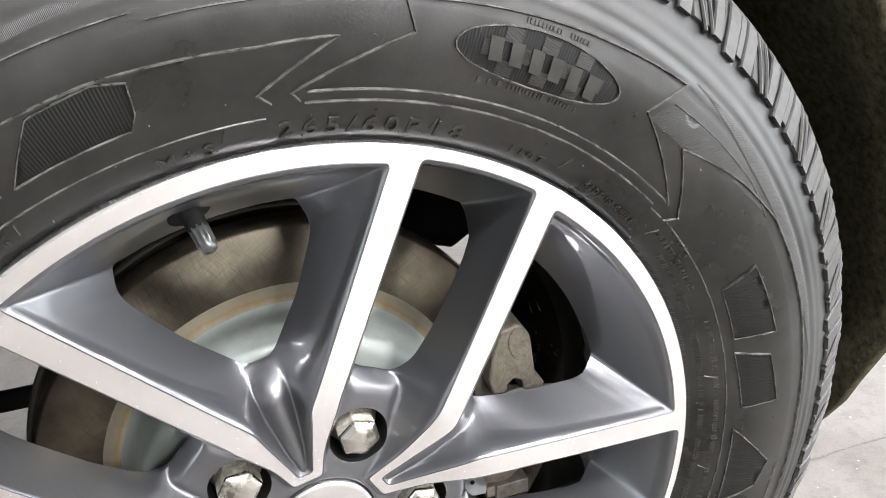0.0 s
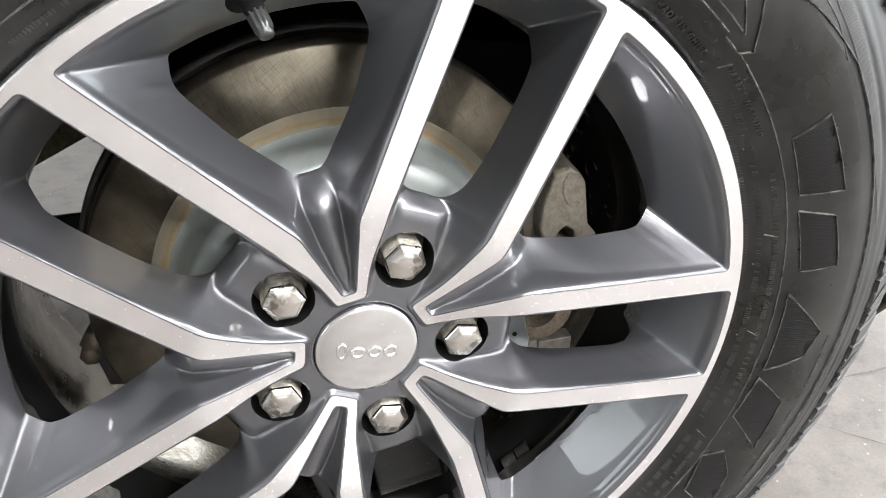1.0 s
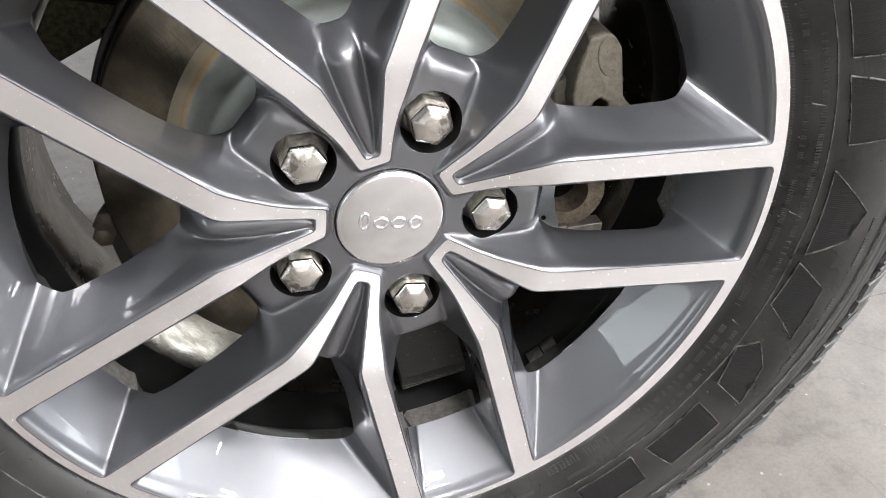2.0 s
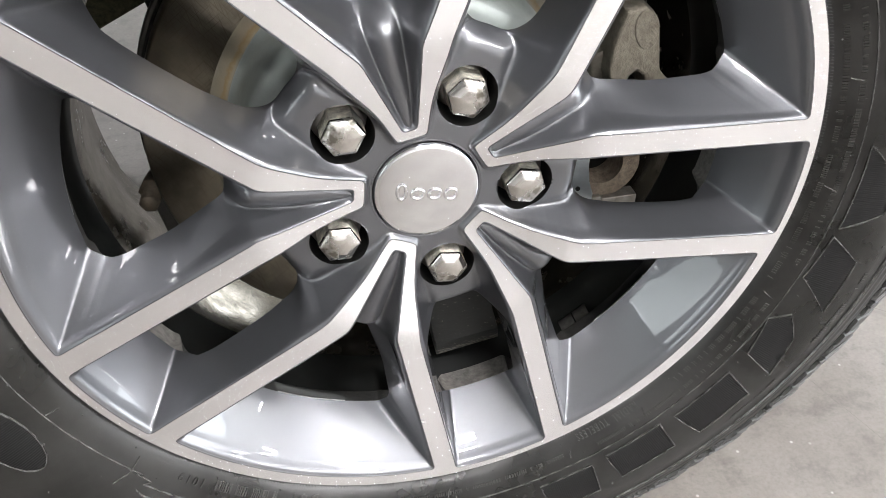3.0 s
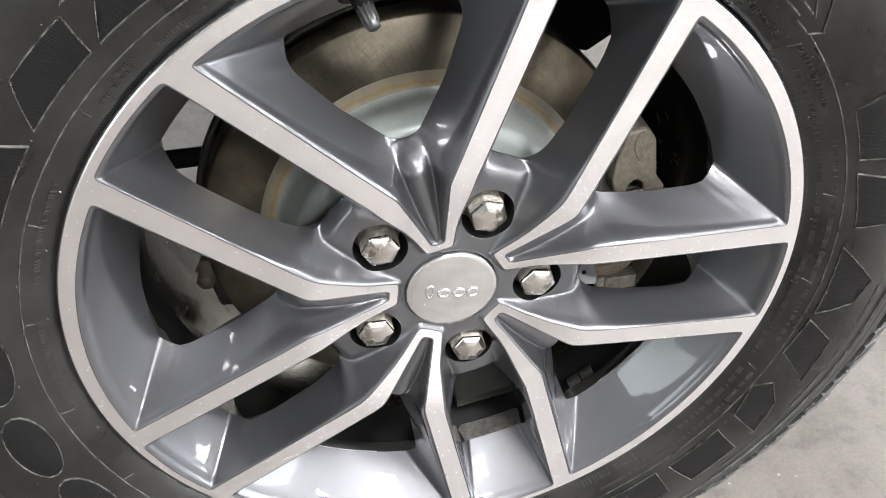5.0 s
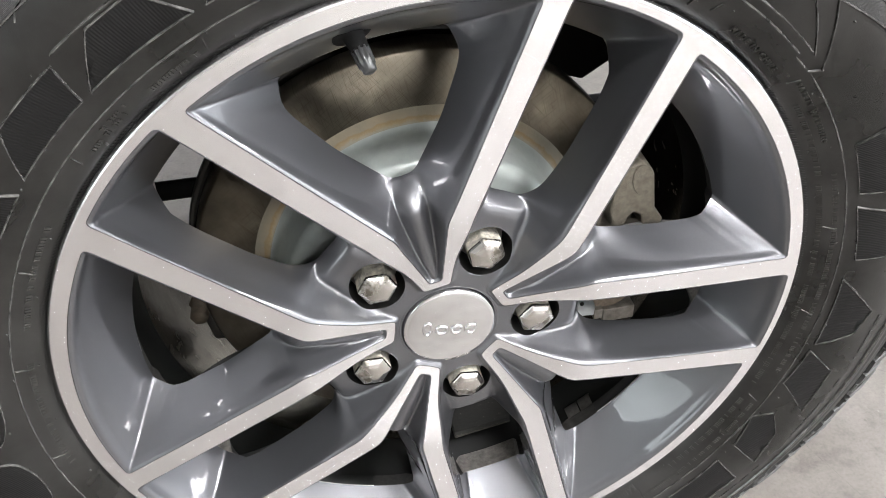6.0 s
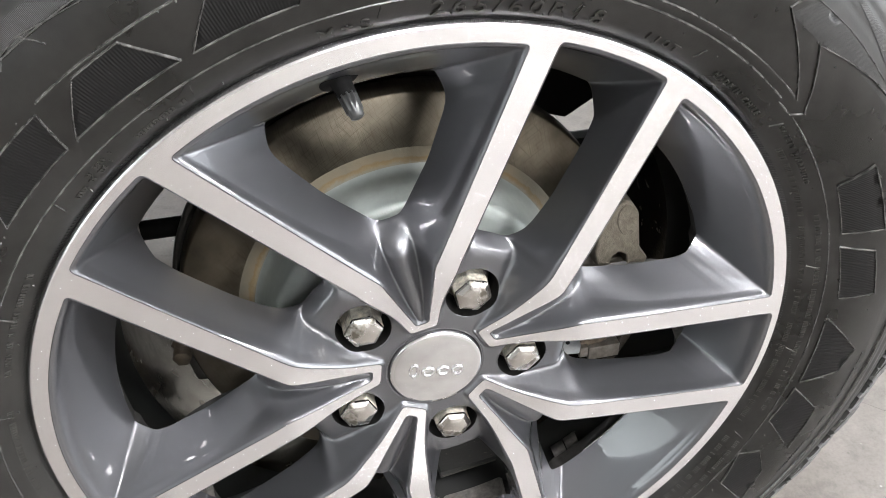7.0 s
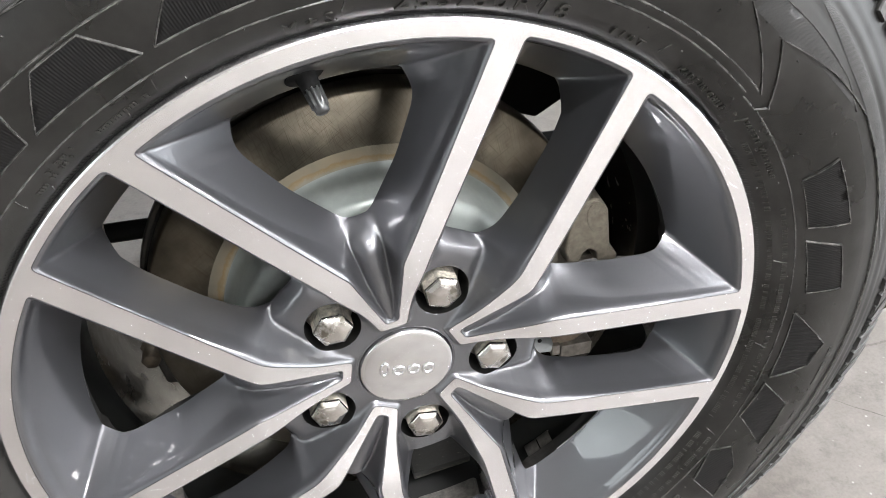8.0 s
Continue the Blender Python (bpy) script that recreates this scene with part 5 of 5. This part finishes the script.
def ring_plate(c, out, hole, y0, y1):
    """A plate with a round hole: outline (x, z) round the centre c."""
    n = len(out)
    ang = [math.atan2(z - c[1], x - c[0]) for x, z in out]
    inner = [(c[0] + hole * math.cos(a), c[1] + hole * math.sin(a)) for a in ang]
    verts = [(x, y, z) for y in (y0, y1) for pts in (out, inner) for x, z in pts]
    faces = []
    for i in range(n):
        j = (i + 1) % n
        faces += [(i, j, n + j, n + i), (2 * n + i, 3 * n + i, 3 * n + j, 2 * n + j), (i, 2 * n + i, 2 * n + j, j), (n + i, n + j, 3 * n + j, 3 * n + i)]
    bm = mesh_bm(verts, faces, False)
    bmesh.ops.recalc_face_normals(bm, faces=bm.faces[:])
    return bm


RC = (0.1376, -0.0338)
ring_out = [(RC[0] + 0.0268 * math.cos(2 * math.pi * i / 40), RC[1] + 0.0262 * math.sin(2 * math.pi * i / 40)) for i in range(40)]
plate_out = [(0.1060, -0.0050), (0.1240, -0.0080), (0.1250, -0.0200), (0.1246, -0.0300), (0.1256, -0.0357), (0.1263, -0.0424), (0.1298, -0.0530), (0.1291, -0.0614), (0.1172, -0.0600), (0.1060, -0.0560)]
part("zinc_bracket", slab(plate_out, 0.0640, 0.0668, 0.0005), ZINC, caliper, "bright zinc bracket with a pin hole")
part("piston_ring", ring_plate(RC, ring_out, 0.0146, 0.0690, 0.0900), RUSTCAST, caliper, "brown rusty cast ring")
part("piston_seat", tube_bm((RC[0], 0.090, RC[1]), (RC[0], 0.096, RC[1]), [(0, 0.026), (1, 0.026)], 36), BLACK, caliper)
for x0, x1, z0, z1 in ((0.1297, 0.1370, -0.0670, -0.0568), (0.1376, 0.1640, -0.0715, -0.0584)):
    part("pad_clip", box_bm(x0, x1, 0.0645, 0.0760, z0, z1, 0.0008), DULL, caliper, "dusty grey steel pad clip")
# Black stud drawn for the dark inside of the bracket's hole
part("pin", tube_bm((0.1178, 0.0630, -0.0466), (0.1178, 0.0660, -0.0466), [(0, 0.0017), (1, 0.0017)], 12), BLACK, caliper)

rail = [(-0.52, -0.236), (-0.19, -0.077), (-0.05, -0.015), (0.30, -0.015), (0.30, 0.285), (-0.52, 0.285)]
part("frame_rail", block_bm([(0.600, rail), (0.660, rail)]), FELT, body, "brown dusty frame rail under the car")
hook = [(-0.206, -0.074), (-0.203, -0.088), (-0.190, -0.090), (-0.172, -0.066)]
part("rail_bracket", block_bm([(0.585, hook), (0.600, hook)]), BLACK, body, "black bracket below the frame rail")

shield = tagged(new("brake_shield"), "thin dark steel brake splash shield behind the disc", "brake shield")
shield.location = (0, 0, HUB)
part("plate", lathe([(0.1690, 0.124), (0.1715, 0.124), (0.1720, 0.132), (0.1660, 0.136), (0.060, 0.150)], 90, 62, 268), DULLBLACK, shield)
knuckle = tagged(new("wheel_knuckle"), "dark steel knuckle arm and bolt behind the disc", "knuckle")
knuckle.location = (0, 0, HUB)
part("bolt", tube_bm((-0.178, 0.1300, -0.058), (-0.174, 0.1650, -0.056), [(0, 0.0064), (0.05, 0.0076), (0.45, 0.0076), (0.46, 0.0100), (0.55, 0.0100), (1, 0.0070)], 6), RUSTY, knuckle, "rusty hexagonal bolt head")
part("lug", block_bm([(0.146, [(-0.180, -0.056), (-0.160, -0.052), (-0.150, -0.100), (-0.172, -0.098)]), (0.170, [(-0.180, -0.056), (-0.160, -0.052), (-0.150, -0.100), (-0.172, -0.098)])]), DULLBLACK, knuckle)
part("arm", tube_bm((-0.34, 0.257, -0.0165), (0.10, 0.257, -0.0165), [(0, 0.0088), (1, 0.0088)], 16), BLACK, knuckle)
guard = [(0.0045, -0.117), (0.0495, -0.106), (0.0645, -0.1690), (0.0148, -0.1760)]
toe = [(0.0045, -0.117), (0.0495, -0.106), (0.0690, -0.1900), (0.0180, -0.1990)]
part("guard_block", block_bm([(0.0660, guard), (0.0780, toe), (0.0890, toe)], 0.0008), GUARD, knuckle, "dark grey block with a dirty chamfered toe")
strut = [(0.110, 0.120), (0.212, 0.110), (0.198, 0.072), (0.171, 0.055), (0.110, 0.075)]
part("strut", block_bm([(0.235, strut), (0.265, strut)]), BLACK, knuckle)
part("stub", tube_bm((0, 0.100, 0), (0, 0.34, 0), [(0, 0.055), (0.3, 0.055), (0.32, 0.035), (1, 0.035)], 32), BLACK, knuckle)

# ---- the raised emblem on the cap: plain ovals ----
def cap_y(x, z):
    return 0.0150 - 0.0022 * max(0.0, 1 - (math.hypot(x, z) / 0.0316) ** 2)


def oval_ring_bm(cx, cz, rx, rz, thick):
    """A raised oval bead on the cap, leaning with the mark."""
    verts, faces, n, k = [], [], 28, 8
    for i in range(n):
        a = 2 * math.pi * i / n
        for j in range(k):
            b = 2 * math.pi * j / k
            x = cx + (rx + thick * math.cos(b)) * math.cos(a)
            z = cz + (rz + thick * math.cos(b)) * math.sin(a)
            x, z = x * math.cos(0.10) + z * math.sin(0.10), -x * math.sin(0.10) + z * math.cos(0.10)
            verts.append((x, cap_y(x, z) - 0.0002 + 1.1 * thick * math.sin(b), z))
    for i in range(n):
        for j in range(k):
            faces.append((i * k + j, i * k + (j + 1) % k, ((i + 1) % n) * k + (j + 1) % k, ((i + 1) % n) * k + j))
    bm = mesh_bm(verts, faces)
    bmesh.ops.recalc_face_normals(bm, faces=bm.faces[:])
    return bm


for cx, cz, rx, rz in ((-0.0160, 0.0012, 0.0026, 0.0052), (-0.0062, -0.0002, 0.0038, 0.0033), (0.0043, -0.0004, 0.0038, 0.0033), (0.0146, -0.0012, 0.0036, 0.0036)):
    part("emblem_ring", oval_ring_bm(cx, cz, rx, rz, 0.0011), SATIN, cap, "raised polished oval")

# ---- wheel weights on the barrel ----
for a0, n in ((-50.0, 2),):
    for i in range(n):
        part("balance_weight", lathe([(0.2165, 0.052), (0.2120, 0.053), (0.2120, 0.071), (0.2160, 0.072)], 4, a0 - 3.6 * i, a0 - 3.6 * i - 3.3, 30), LEAD, wheel, "grey stick-on balance weight")

# ---- floor joint and hairline cracks ----
def strip_bm(pts, width, z0=0.004):
    verts, faces = [], []
    rnd = random.Random(5)
    fine = []
    for (x0, y0), (x1, y1) in zip(pts, pts[1:]):
        n = max(2, int(math.hypot(x1 - x0, y1 - y0) / 0.02))
        fine += [(x0 + (x1 - x0) * i / n + rnd.uniform(-1, 1) * width * 0.5, y0 + (y1 - y0) * i / n + rnd.uniform(-1, 1) * width * 0.5) for i in range(n)]
    fine.append(pts[-1])
    for i, (x, y) in enumerate(fine):
        x0, y0 = fine[max(i - 1, 0)]
        x1, y1 = fine[min(i + 1, len(fine) - 1)]
        l = math.hypot(x1 - x0, y1 - y0) or 1
        w = width * rnd.uniform(0.35, 1.0) / 2
        verts += [(x - (y1 - y0) / l * w, y + (x1 - x0) / l * w, z0), (x + (y1 - y0) / l * w, y - (x1 - x0) / l * w, z0)]
    faces = [(2 * i, 2 * i + 1, 2 * i + 3, 2 * i + 2) for i in range(len(fine) - 1)]
    return mesh_bm(verts, faces, False)


part("joint", strip_bm([(-6.9, 0.272), (0.5, 0.272), (6.9, 0.272)], 0.004, 0.0015), JOINT, floor)
part("crack", strip_bm([(0.48, 0.295), (0.60, 0.182), (0.72, 0.07), (0.95, -0.12)], 0.0022, 0.0015), JOINT, floor)
part("crack", strip_bm([(0.42, 0.16), (0.46, 0.02), (0.47, -0.10), (0.52, -0.25)], 0.0008, 0.0015), JOINT, floor)
